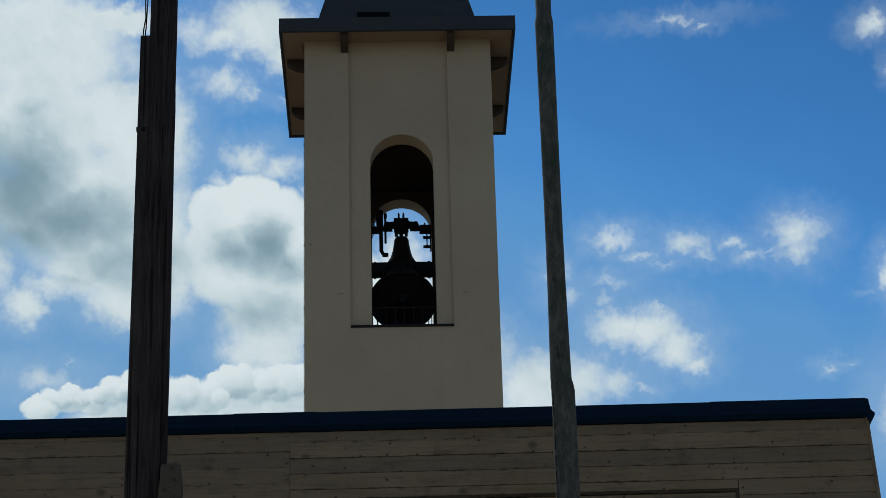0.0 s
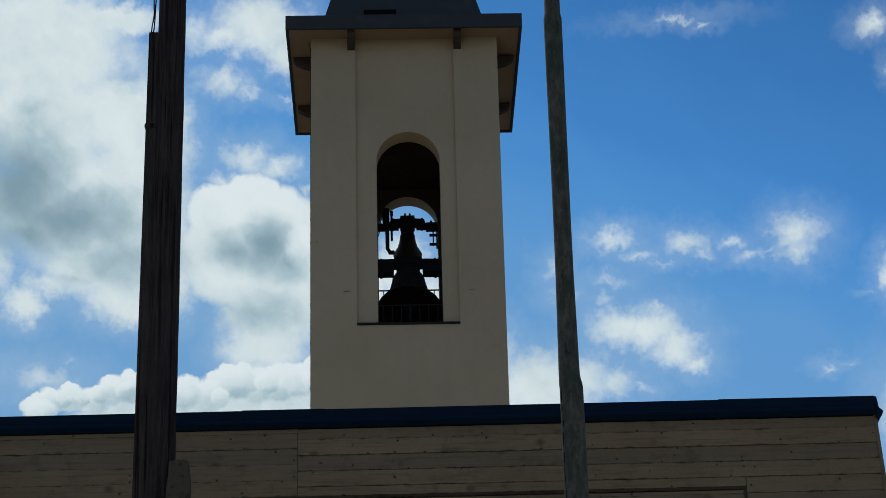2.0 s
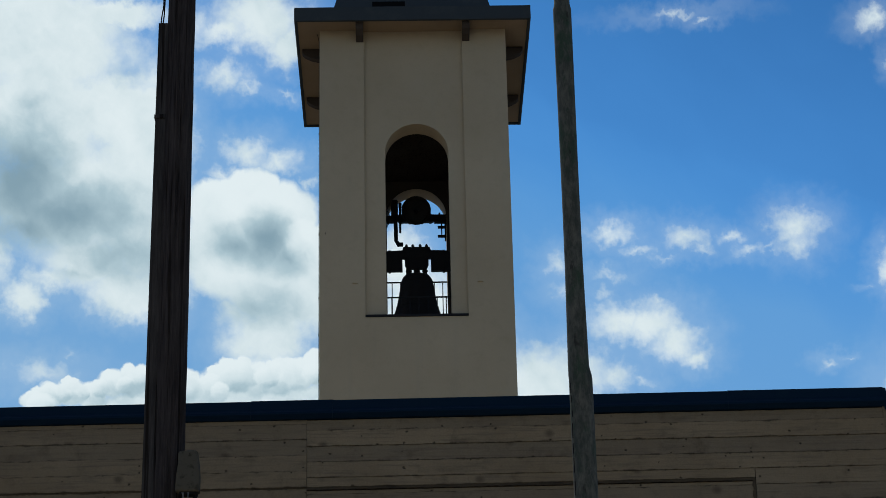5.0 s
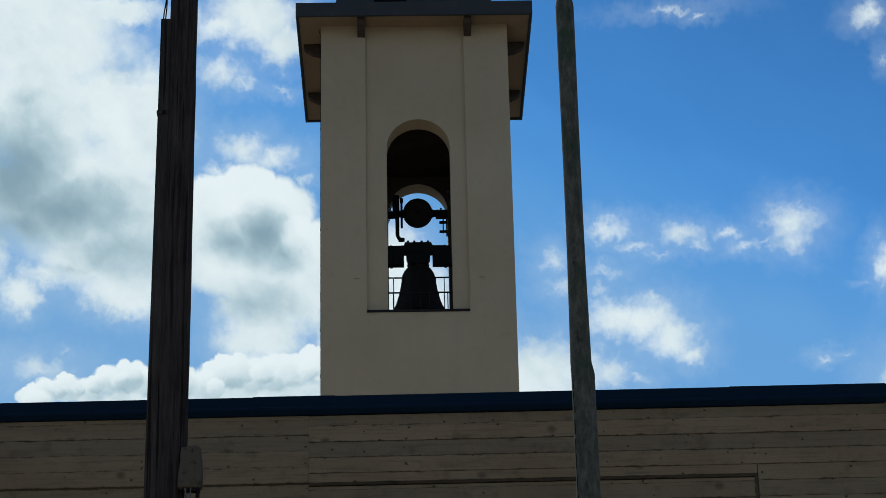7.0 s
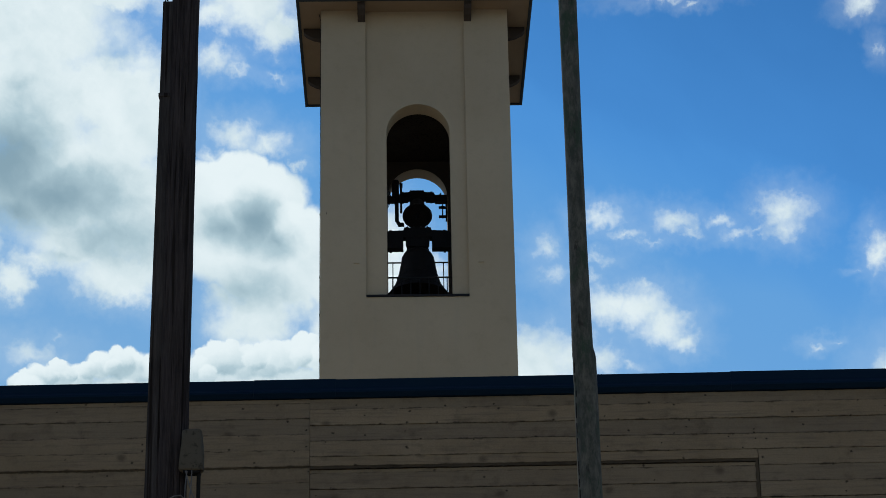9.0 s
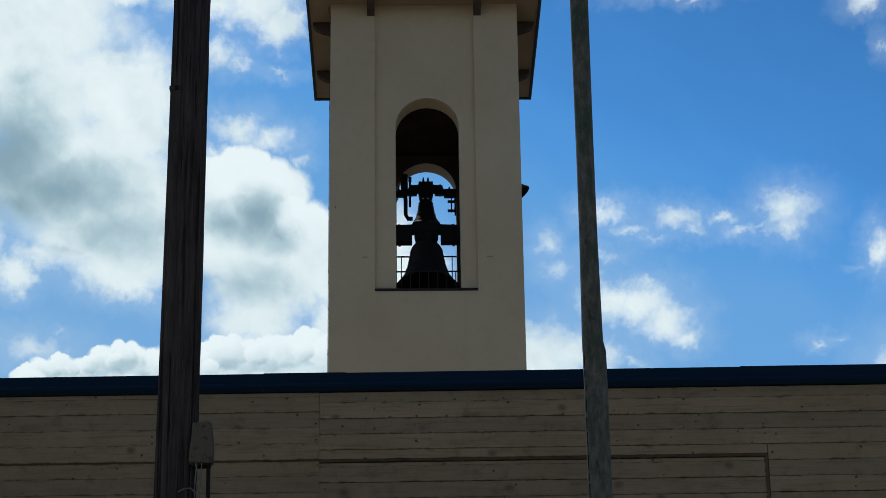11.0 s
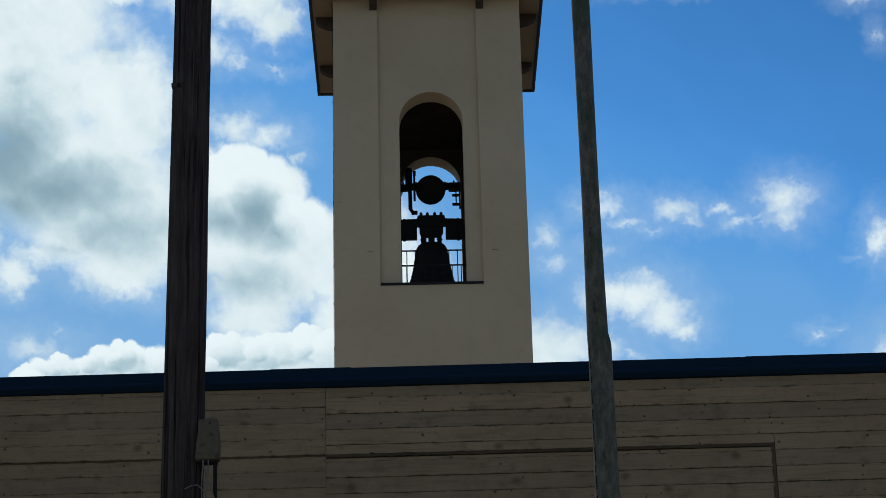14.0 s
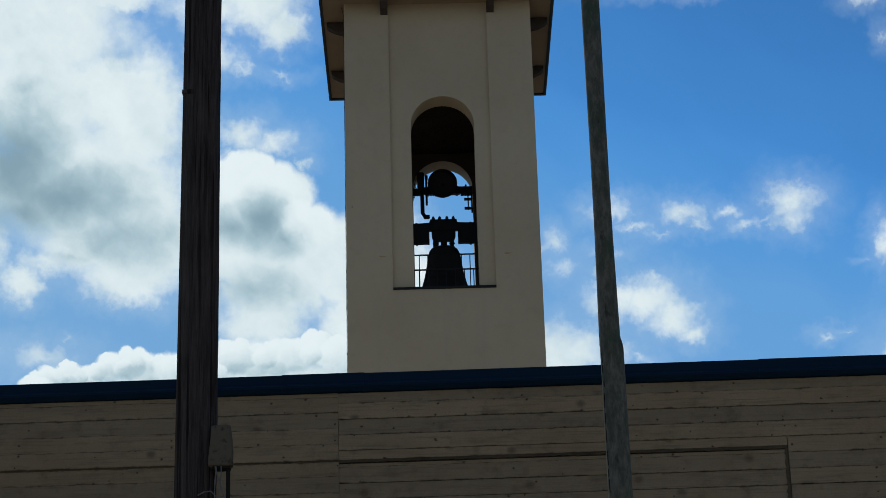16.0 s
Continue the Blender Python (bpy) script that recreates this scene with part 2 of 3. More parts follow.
DRIFT = [(4.34, 21.69, 0.86, 0.53, 0.65), (5.08, 21.6, 0.94, 0.55, 0.72), (5.75, 21.1, 0.72, 0.47, 0.63), (6.19, 20.71, 0.5, 0.32, 0.5), (5.19, 22.11, 0.59, 0.22, 0.36), (3.93, 22.37, 0.64, 0.32, 0.27), (2.12, 20.29, 1.47, 0.9, 0.85), (3.17, 20.46, 0.93, 0.66, 0.63), (4.05, 20.35, 0.86, 0.43, 0.45), (4.78, 20.18, 0.77, 0.27, 0.27), (2.69, 23.12, 0.54, 0.49, 0.35), (2.88, 22.44, 0.72, 0.45, 0.29), (4.06, 22.84, 0.95, 0.29, 0.26)]
FAR = [(11.46, 22.47, 0.34, 0.57, 0.53), (10.88, 22.09, 0.45, 0.16, 0.17), (11.66, 28.52, 0.54, 0.32, 0.49), (11.99, 27.45, 0.29, 0.47, 0.2), (9.65, 20.42, 0.4, 0.21, 0.32), (10.14, 20.52, 0.4, 0.14, 0.2), (6.28, 29.15, 1.72, 0.22, 0.25), (6.98, 28.91, 0.44, 0.17, 0.33), (-10.82, 20.43, 1.26, 0.51, 0.35), (-10.13, 20.87, 0.51, 0.22, 0.22), (11.65, 19.11, 0.84, 0.95, 0.59)]
SHADE = [(-11.7, 25.18, 1.37, 1.51, 1.1), (-10.32, 24.43, 2.27, 0.83, 0.95), (-11.33, 23.97, 1.36, 0.69, 0.8), (-8.93, 23.53, 1.8, 0.83, 0.55), (-11.52, 26.97, 0.77, 0.55, 0.35), (-5.11, 23.91, 0.72, 0.8, 1.12), (-6.01, 23.68, 0.83, 0.52, 0.67), (-4.57, 23.36, 0.72, 0.5, 0.62), (-5.31, 22.24, 1.64, 0.69, 0.42), (-8.97, 27.87, 0.93, 0.55, 0.3), (-10.09, 22.93, 1.05, 0.34, 0.35)]
LOW_SHADE = [(-8.71, 20.2, 0.5, 0.19, 0.8), (-9.79, 19.89, 0.88, 0.12, 0.5), (-8.28, 20.24, 0.41, 0.14, 0.6), (-4.84, 20.27, 0.35, 0.17, 0.5), (-5.86, 20.22, 0.88, 0.25, 0.3), (-3.8, 20.45, 0.59, 0.25, 0.3), (-6.59, 20.07, 0.59, 0.19, 0.4)]


def sky_material():
    """Far sky: a blue that deepens upwards, and cumulus drawn by noise round the cloud masses above."""
    n = Nodes("cloudy_sky")
    uv = n.tree.nodes.new("ShaderNodeUVMap")
    uv.uv_map = "sky"
    p0 = uv.outputs[0]
    half = (0.5, 0.5, 0.5)
    w1 = n.vec("SUBTRACT", n.noise(p0, 0.6, 2, 0.5, True), half)
    w2 = n.vec("SUBTRACT", n.noise(p0, 2.0, 4, 0.5, True), half)
    w3 = n.vec("SUBTRACT", n.noise(p0, 4.5, 5, 0.55, True), half)

    def bent(a, b, c):
        q = n.vec("ADD", p0, n.vec("MULTIPLY", w1, (a, a, 0)))
        q = n.vec("ADD", q, n.vec("MULTIPLY", w2, (b, b, 0)))
        return n.vec("MULTIPLY", n.vec("ADD", q, n.vec("MULTIPLY", w3, (c, c, 0))), (1, 1, 0))

    p, pc, ps = bent(0.4, 0.6, 0.45), bent(0.1, 0.15, 0.19), bent(0.5, 0.3, 0.06)

    def field(blobs, p, total=None):
        for az, el, rx, ry, w in blobs:
            d = n.vec("LENGTH", n.vec("MULTIPLY_ADD", p, (0.8 / rx, 0.8 / ry, 0), (-az * 0.8 / rx, -el * 0.8 / ry, 0)))
            v = n.math("SUBTRACT", 1.05 * w, n.math("MULTIPLY", d, max(w, 0.55)))
            total = v if total is None else n.math("SMOOTH_MAX", total, v)
            if total is not v:
                total.node.inputs[2].default_value = 0.15
        return total

    def heads(blobs, seed, count):
        """Rounded heads along the upper rims of cloud masses, each with its lit and its shaded side."""
        rnd = random.Random(seed)
        out = []
        for az, el, rx, ry, w in blobs:
            out.append((az, el, rx * 0.95, ry * 0.95))
            for k in range(count):
                a = radians(rnd.uniform(-10, 190))
                r = rnd.uniform(0.30, 0.60)
                out.append((az + 0.72 * rx * math.cos(a), el + 0.66 * ry * math.sin(a), rx * r, ry * r * 1.1))
        out.sort(key=lambda h: -h[1] + rnd.uniform(-0.12, 0.12))
        return out

    def relief(blobs, p, soft):
        """Shade from 0 (lit) to 1, and cover, of heads piled from far to near."""
        shade, cover = 0.5, 0.0
        for az, el, rx, ry in blobs:
            q = n.vec("MULTIPLY_ADD", p, (1 / rx, 1 / ry, 0), (-az / rx, -el / ry, 0))
            mask = n.span(n.vec("LENGTH", q), 1.0 - soft, 1.0 + soft, 1.0, 0.0)
            lit = n.math("MULTIPLY_ADD", n.vec("DOT_PRODUCT", q, (0.16, -0.50, 0)), 0.62)
            lit.node.inputs[2].default_value = 0.40
            shade = n.lerp(mask, shade, lit)
            cover = n.math("MAXIMUM", cover, mask)
        return shade, cover

    soft = None
    for blobs in (BANK, VEIL, UNDER_CLOUD, PUFFS, DRIFT, FAR):
        soft = field(blobs, p, soft)
    fine = n.math("SUBTRACT", n.noise(n.vec("ADD", p0, n.vec("MULTIPLY", w2, (0.5, 0.5, 0))), 1.7, 7, 0.58), 0.5)
    soft = n.math("ADD", soft, n.math("MULTIPLY", fine, 0.46))
    tall = n.math("ADD", field(TOWER_CLOUD, pc), n.math("MULTIPLY", fine, 0.30))
    tall_shade, tall_heads = relief(heads(TOWER_CLOUD[:4], 3, 4), pc, 0.30)
    low_shade, low_heads = relief(heads(LOW_BANK[:16], 5, 3), pc, 0.19)
    low = n.span(field(LOW_BANK[16:], pc), 0.10, 0.35)
    a_low = n.math("MAXIMUM", low, low_heads)
    a_tall = n.math("MAXIMUM", n.span(tall, 0.05, 0.42), tall_heads)
    a_soft = n.math("MAXIMUM", n.span(soft, -0.14, 0.66), n.span(soft, -0.65, 0.5, 0.0, 0.22))
    alpha = n.math("MAXIMUM", n.math("MAXIMUM", a_soft, a_tall), a_low)

    # thick parts are greyer; heads catch the light on the side of the sun
    streak = n.vec("MULTIPLY", n.vec("ADD", p0, n.vec("MULTIPLY", w1, (1.2, 1.2, 0))), (1, 1, 0))
    turned = n.tree.nodes.new("ShaderNodeVectorRotate")
    turned.rotation_type = "Z_AXIS"
    turned.inputs["Angle"].default_value = radians(40)
    n.link(streak, turned.inputs["Vector"])
    band = n.math("SUBTRACT", n.noise(n.vec("MULTIPLY", turned.outputs[0], (0.30, 0.75, 1)), 1.0, 4, 0.48), 0.5)
    shade = n.math("MAXIMUM", field(SHADE, ps), 0.0)
    thick = n.math("ADD", n.math("MULTIPLY", shade, 1.02), n.math("ADD", n.math("MULTIPLY", band, 0.75), n.math("MULTIPLY", fine, 0.42)))
    thick = n.math("ADD", thick, n.math("MULTIPLY", tall_heads, n.math("MULTIPLY", n.math("SUBTRACT", tall_shade, 0.62), 0.55)))
    thick_low = n.math("ADD", n.math("MULTIPLY", n.math("MAXIMUM", field(LOW_SHADE, pc), 0.0), 0.35), n.math("MULTIPLY", n.math("SUBTRACT", low_shade, 0.36), 1.25))
    thick_low = n.math("ADD", thick_low, n.math("MULTIPLY", fine, 0.6))
    body_shade = n.lerp(a_low, thick, thick_low)
    body = n.ramp(n.span(body_shade, -0.30, 1.05), [(0.0, (0.80, 0.90, 0.93)), (0.25, (0.655, 0.78, 0.825)), (0.55, (0.43, 0.58, 0.65)), (1.0, (0.24, 0.37, 0.45))])
    sep = n.tree.nodes.new("ShaderNodeSeparateXYZ")
    n.link(p0, sep.inputs[0])
    rise = n.math("ADD", n.math("SUBTRACT", sep.outputs[1], 17.0), n.math("MULTIPLY", sep.outputs[0], 0.35))
    rise = n.math("DIVIDE", n.math("ADD", rise, n.math("MULTIPLY", band, 1.6)), 17.0)
    blue = n.ramp(rise, [(0.0, (0.19, 0.41, 0.70)), (0.44, (0.122, 0.352, 0.715)), (0.55, (0.083, 0.305, 0.70)), (0.66, (0.064, 0.262, 0.655)), (0.95, (0.036, 0.165, 0.45))])
    blue.node.color_ramp.interpolation = "B_SPLINE"
    colour = n.mix(alpha, blue, body)
    e = n.tree.nodes.new("ShaderNodeEmission")
    n.link(colour, e.inputs[0])
    e.inputs[1].default_value = SKY_GLOW
    n.tree.links.new(e.outputs[0], n.out.inputs["Surface"])
    return n.mat


SKY_GLOW = 0.925
PLASTER = plaster_material()
SOFFIT = soffit_material()
CONCRETE = concrete_material("board_marked_concrete", 0.62)
BOARD = concrete_material("dark_edged_board_concrete", 0.66, True, True)
JOINT = concrete_material("dark_concrete_joint", 0.26, False)
# dark concrete for the strips that stand in for groove shade
GROOVE_SHADE = concrete_material("groove_shade_concrete", 0.22, True)
COPING = metal_material("dark_blue_sheet_metal", (0.0035, 0.017, 0.038), 0.55, 0.0, (0.010, 0.026, 0.042), 0.4, 3.0)
ROOF = metal_material("dark_grey_roof_metal", (0.052, 0.062, 0.068), 0.6, 0.0, (0.085, 0.09, 0.09), 0.5, 2.0)
UNLIT_SLOT = metal_material("unlit_slot_black", (0.008, 0.008, 0.009), 0.8, 0.0, (0.015, 0.014, 0.013), 0.3)
TIMBER = wood_material("dark_stained_timber", (0.035, 0.026, 0.02), (0.055, 0.041, 0.032))
STAINED = metal_material("dark_stained_softwood", (0.075, 0.06, 0.05), 0.8, 0.0, (0.05, 0.038, 0.03), 0.5, 5.0)
BRONZE = metal_material("dark_bell_bronze", (0.030, 0.028, 0.027), 0.45, 0.3, (0.022, 0.030, 0.030), 0.6, 4.0)
IRON = metal_material("painted_iron", (0.022, 0.023, 0.025), 0.6, 0.0, (0.04, 0.03, 0.025), 0.4, 8.0)
STEEL = metal_material("galvanised_steel", (0.05, 0.052, 0.055), 0.6, 0.3, (0.03, 0.03, 0.03), 0.5, 8.0)
POLE_WOOD = wood_material("creosoted_pole_wood", (0.021, 0.018, 0.018), (0.064, 0.053, 0.051), 0.06)
BATTEN = wood_material("grey_weathered_batten", (0.03, 0.027, 0.026), (0.075, 0.068, 0.065), 0.06)
POLE_PAINT = mossy_metal_material()
BOX = metal_material("weathered_grey_plastic", (0.095, 0.084, 0.064), 0.85, 0.0, (0.028, 0.026, 0.018), 0.9, 22.0)
CABLE = metal_material("pale_cable_sheath", (0.13, 0.13, 0.13), 0.6, 0.0, (0.08, 0.08, 0.08), 0.6, 20.0)
DARK_CABLE = metal_material("black_cable_sheath", (0.015, 0.015, 0.015), 0.7, 0.0, (0.03, 0.03, 0.03))
GROUND = ground_material()
PAVING = paving_material()
BOUNCE_ROOF = paving_material("pale_bounce_roof")
# darkened plaster: the bell chamber's dim light is put into this colour
INSIDE = metal_material("inside_shade_plaster", (0.085, 0.07, 0.055), 0.95, 0.0, (0.06, 0.05, 0.04), 0.5, 2.0)


# ---- mesh helpers ----
def part(name, bm, material, parent=None, label="", m=None, smooth=False):
    """One mesh object from a bmesh, under a thing or a part."""
    bmesh.ops.recalc_face_normals(bm, faces=bm.faces)
    me = bpy.data.meshes.new(name)
    if smooth:
        for f in bm.faces:
            f.smooth = True
    bm.to_mesh(me)
    bm.free()
    me.materials.append(material)
    ob = new(name, me)
    if smooth:
        me.set_sharp_from_angle(angle=radians(40))
    ob.parent = parent
    if m is not None:
        ob.matrix_basis = m
    return tagged(ob, label)


def thing(name, m, label, category, group=""):
    ob = new(name)
    ob.empty_display_size = 0.2
    ob.matrix_basis = m
    return tagged(ob, label, category, group)


def add_box(bm, x0, x1, y0, y1, z0, z1, bevel=0.0):
    r = bmesh.ops.create_cube(bm, size=1)
    vs = r["verts"]
    bmesh.ops.transform(bm, verts=vs, matrix=Matrix.Translation(((x0 + x1) / 2, (y0 + y1) / 2, (z0 + z1) / 2)) @ Matrix.Diagonal((x1 - x0, y1 - y0, z1 - z0, 1)))
    if bevel:
        es = list({e for v in vs for e in v.link_edges})
        bmesh.ops.bevel(bm, geom=es, offset=bevel, segments=2, affect="EDGES", profile=0.5)
    return bm


def box(x0, x1, y0, y1, z0, z1, bevel=0.0):
    return add_box(bmesh.new(), x0, x1, y0, y1, z0, z1, bevel)


def prism(bm, poly, y0, y1):
    """Extrudes a polygon of (x, z) from y0 to y1."""
    a = [bm.verts.new((x, y0, z)) for x, z in poly]
    b = [bm.verts.new((x, y1, z)) for x, z in poly]
    bm.faces.new(a)
    bm.faces.new(b[::-1])
    for i in range(len(a)):
        j = (i + 1) % len(a)
        bm.faces.new((a[i], b[i], b[j], a[j]))
    return bm


def lathe(bm, profile, steps=48, axis="Z", centre=(0, 0, 0)):
    """Turns (radius, height) round an axis through centre."""
    rings = []
    for r, h in profile:
        ring = []
        for i in range(steps):
            a = 2 * math.pi * i / steps
            v = (r * math.cos(a), r * math.sin(a), h)
            if axis == "X":
                v = (h, r * math.cos(a), r * math.sin(a))
            elif axis == "Y":
                v = (r * math.cos(a), h, r * math.sin(a))
            ring.append(bm.verts.new(Vector(v) + Vector(centre)))
        rings.append(ring)
    for a, b in zip(rings, rings[1:]):
        for i in range(steps):
            j = (i + 1) % steps
            bm.faces.new((a[i], a[j], b[j], b[i]))
    for ring in (rings[0], rings[-1]):
        if (ring[0].co - ring[steps // 2].co).length > 1e-4:
            bm.faces.new(ring)
    return bm


def tube(bm, points, radius, steps=8):
    """A round bar along points."""
    pts = [Vector(p) for p in points]
    rings = []
    for i, p in enumerate(pts):
        d = (pts[min(i + 1, len(pts) - 1)] - pts[max(i - 1, 0)]).normalized()
        q = d.to_track_quat("Z", "Y")
        rings.append([bm.verts.new(p + q @ Vector((radius * math.cos(2 * math.pi * k / steps), radius * math.sin(2 * math.pi * k / steps), 0))) for k in range(steps)])
    for a, b in zip(rings, rings[1:]):
        for i in range(steps):
            j = (i + 1) % steps
            bm.faces.new((a[i], a[j], b[j], b[i]))
    bm.faces.new(rings[0])
    bm.faces.new(rings[-1])
    return bm


# ---- sky, ground ----
def build_sky():
    bm = bmesh.new()
    uvl = bm.loops.layers.uv.new("sky")
    azs, els = list(range(-36, 38, 2)), list(range(-2, 46, 2))
    grid = []
    for el in els:
        row = []
        for az in azs:
            a, e = radians(az), radians(el)
            row.append(bm.verts.new((4000 * math.sin(a) * math.cos(e), 4000 * math.cos(a) * math.cos(e), 4000 * math.sin(e))))
        grid.append(row)
    for i in range(len(els) - 1):
        for j in range(len(azs) - 1):
            f = bm.faces.new((grid[i][j], grid[i][j + 1], grid[i + 1][j + 1], grid[i + 1][j]))
            for loop, (a, e) in zip(f.loops, ((j, i), (j + 1, i), (j + 1, i + 1), (j, i + 1))):
                loop[uvl].uv = (azs[a], els[e])
    ob = part("backdrop", bm, sky_material(), smooth=True)
    ob.location = (0, 0, 1.6)
    return tagged(ob, "blue summer sky with drifting white cumulus clouds", "sky", kind="structure")


SKY = build_sky()

bm = bmesh.new()
add_box(bm, -2500, 2500, -2500, 2500, -1.0, 0.0)
tagged(part("ground", bm, GROUND), "grey asphalt ground round the church", "ground", kind="structure")
# unseen forecourt, pale and warm so that it bounces sun onto the walls
bm = bmesh.new()
add_box(bm, -14, 14, -12, 14.6, 0.004, 0.06)
tagged(part("pavement", bm, PAVING), "unseen pale forecourt before the wall, bouncing sunlight onto it", "pavement", kind="structure")

# ---- the bell tower ----
TOWER = Matrix.Translation((-0.525, 34.923, 0)) @ Matrix.Rotation(radians(1.34), 4, "Z")
HW = 1.517                        # half width
SILL, SPRING, OPEN, MID = 15.145, 17.97, 0.507, 0.036
ROOM_TOP, WALL_TOP = 18.66, 20.19


def arched_wall(half, y0, y1, bottom, top, mid, spring):
    """A wall with one round-arched opening, from y0 to y1."""
    bm = bmesh.new()
    prism(bm, [(-half, bottom), (half, bottom), (half, SILL), (-half, SILL)], y0, y1)
    l, r = mid - OPEN, mid + OPEN
    prism(bm, [(-half, SILL), (l, SILL), (l, spring), (l, top), (-half, top)], y0, y1)
    prism(bm, [(r, SILL), (half, SILL), (half, top), (r, top), (r, spring)], y0, y1)
    n = 28
    arc = [(mid - OPEN * math.cos(math.pi * i / n), spring + OPEN * math.sin(math.pi * i / n)) for i in range(n + 1)]
    for a, b in zip(arc, arc[1:]):
        prism(bm, [a, b, (b[0], top), (a[0], top)], y0, y1)
    bmesh.ops.remove_doubles(bm, verts=bm.verts, dist=1e-5)
    return bm


def build_tower():
    t = thing("bell_tower", TOWER, "beige plastered church bell tower with arched openings", "tower")
    turn = [Matrix.Rotation(a, 4, "Z") for a in (0, math.pi / 2, math.pi, -math.pi / 2)]
    recess = HW - 0.055
    for k, m in enumerate(turn):
        half = HW - 0.003 if k % 2 == 0 else HW - 0.42
        inner = -(HW - 0.42)
        wall = part("wall", arched_wall(recess - 0.002 if k % 2 == 0 else half, -recess, inner, 9.0, WALL_TOP, (MID, 0.0, -MID, 0.0)[k], SPRING + (0.045 if k == 2 else 0.0)), PLASTER, t, m=m)
        # inner faces take the plaster with the chamber's shade in its colour
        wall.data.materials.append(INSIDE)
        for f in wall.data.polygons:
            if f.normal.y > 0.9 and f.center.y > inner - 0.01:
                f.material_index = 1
        e = HW if k % 2 == 0 else recess - 0.001
        skin = [(-e, 0), (e, 0), (e, WALL_TOP), (0.80, WALL_TOP), (0.80, SILL - 0.03), (-0.80, SILL - 0.03), (-0.80, WALL_TOP), (-e, WALL_TOP)]
        part("pilaster_face", prism(bmesh.new(), skin, -HW, -recess - 0.001), PLASTER, t, m=m)
        part("window_sill", box(-0.80, 0.80, -HW - 0.02, -HW + 0.44, SILL - 0.032, SILL + 0.006, 0.004), IRON, t, "dark thin sill slab", m=m)
    core = bmesh.new()
    add_box(core, -HW + 0.06, HW - 0.06, -HW + 0.06, HW - 0.06, 0, 8.99)
    part("base", core, PLASTER, t)
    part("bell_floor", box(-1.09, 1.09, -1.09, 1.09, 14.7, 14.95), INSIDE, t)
    part("ceiling_slab", box(-1.09, 1.09, -1.09, 1.09, ROOM_TOP, ROOM_TOP + 0.2), TIMBER, t, "dark timber ceiling of the bell chamber")
    # eaves
    E = 1.918
    lift = Matrix.Translation((0.002, 0, 0.04))
    part("soffit", box(-E + 0.05, E - 0.05, -E + 0.05, E - 0.05, 20.13, 20.19), SOFFIT, t, "warm beige boarded soffit", m=lift)
    for m in turn:
        part("fascia", box(-E, E - 0.0502, -E, -E + 0.05, 20.10, 20.345, 0.004), ROOF, t, "dark sheet-metal fascia", m=lift @ m)
    part("eaves_deck", box(-E + 0.052, E - 0.052, -E + 0.052, E - 0.052, 20.195, 20.33), ROOF, t, m=lift)
    for m in turn:
        for s in (-0.865, 0.865):
            bm = bmesh.new()
            prism(bm, [(HW - 0.05, 20.12), (E - 0.09, 20.12), (E - 0.09, 20.06), (E - 0.13, 20.01), (E - 0.24, 19.95), (HW - 0.05, 19.90)], s - 0.06, s + 0.06)
            part("bracket", bm, STAINED, t, "dark-stained timber eaves bracket", m=lift @ m)
    # steep roof of four sheet-metal faces
    for m in turn:
        bm = bmesh.new()
        b, z0, z1 = 1.38, 20.378, 25.9
        v = [bm.verts.new(p) for p in ((-b, -b, z0), (b, -b, z0), (0, 0, z1), (0, 0, z0))]
        for f in ((0, 1, 2), (0, 2, 3), (1, 3, 2), (0, 3, 1)):
            bm.faces.new([v[i] for i in f])
        part("roof", bm, ROOF, t, "steep dark sheet-metal spire face", m=m)
    # near-black box: its colour stands for the shade inside the slot
    part("vent_slot", box(-0.655, -0.115, -1.288, -1.20, 20.725, 20.84), UNLIT_SLOT, t, "louvred roof vent slot, its unlit inside a black box")
    # small metal wall anchors
    for x in (-0.953, 0.995):
        part("anchor", box(x - 0.045, x + 0.045, -HW - 0.022, -HW + 0.01, 15.682, 15.698, 0.004), PLASTER, t, "small rusty wall anchor")
    for x, z in ((-1.42, 16.53),):
        bm = tube(bmesh.new(), [(x, -HW + 0.01, z), (x, -HW - 0.03, z), (x, -HW - 0.03, z + 0.015)], 0.005, 6)
        part("hook", bm, IRON, t, "small rusty iron hook")
    # lightning conductor down one corner
    bm = tube(bmesh.new(), [(-HW - 0.008, -HW + 0.06, 9.0), (-HW - 0.008, -HW + 0.06, 20.0), (-HW - 0.04, -HW + 0.06, 20.14)], 0.005, 6)
    wire = part("conductor", bm, IRON, t, "thin dark lightning conductor wire")
    for z in (14.1, 14.85, 15.47, 16.55, 18.32):
        part("clip", box(-HW - 0.016, -HW + 0.002, -HW + 0.045, -HW + 0.075, z - 0.012, z + 0.012, 0.003), IRON, wire)
    # guard rails in the openings
    for y, rails in ((HW - 0.25, (16.86,)), (-HW + 0.30, (15.56,))):
        for z in rails:
            bm = bmesh.new()
            tube(bm, [(MID - OPEN - 0.02, y, z), (MID + OPEN + 0.02, y, z)], 0.014)
            part("guard_rail", bm, IRON, t, "thin iron guard rail")
        for i in range(7):
            x = MID - OPEN + 0.08 + i * (2 * OPEN - 0.16) / 6
            bm = bmesh.new()
            tube(bm, [(x, y, SILL), (x, y, rails[0])], 0.008, 6)
            part("guard_bar", bm, IRON, t)
    return t


build_tower()


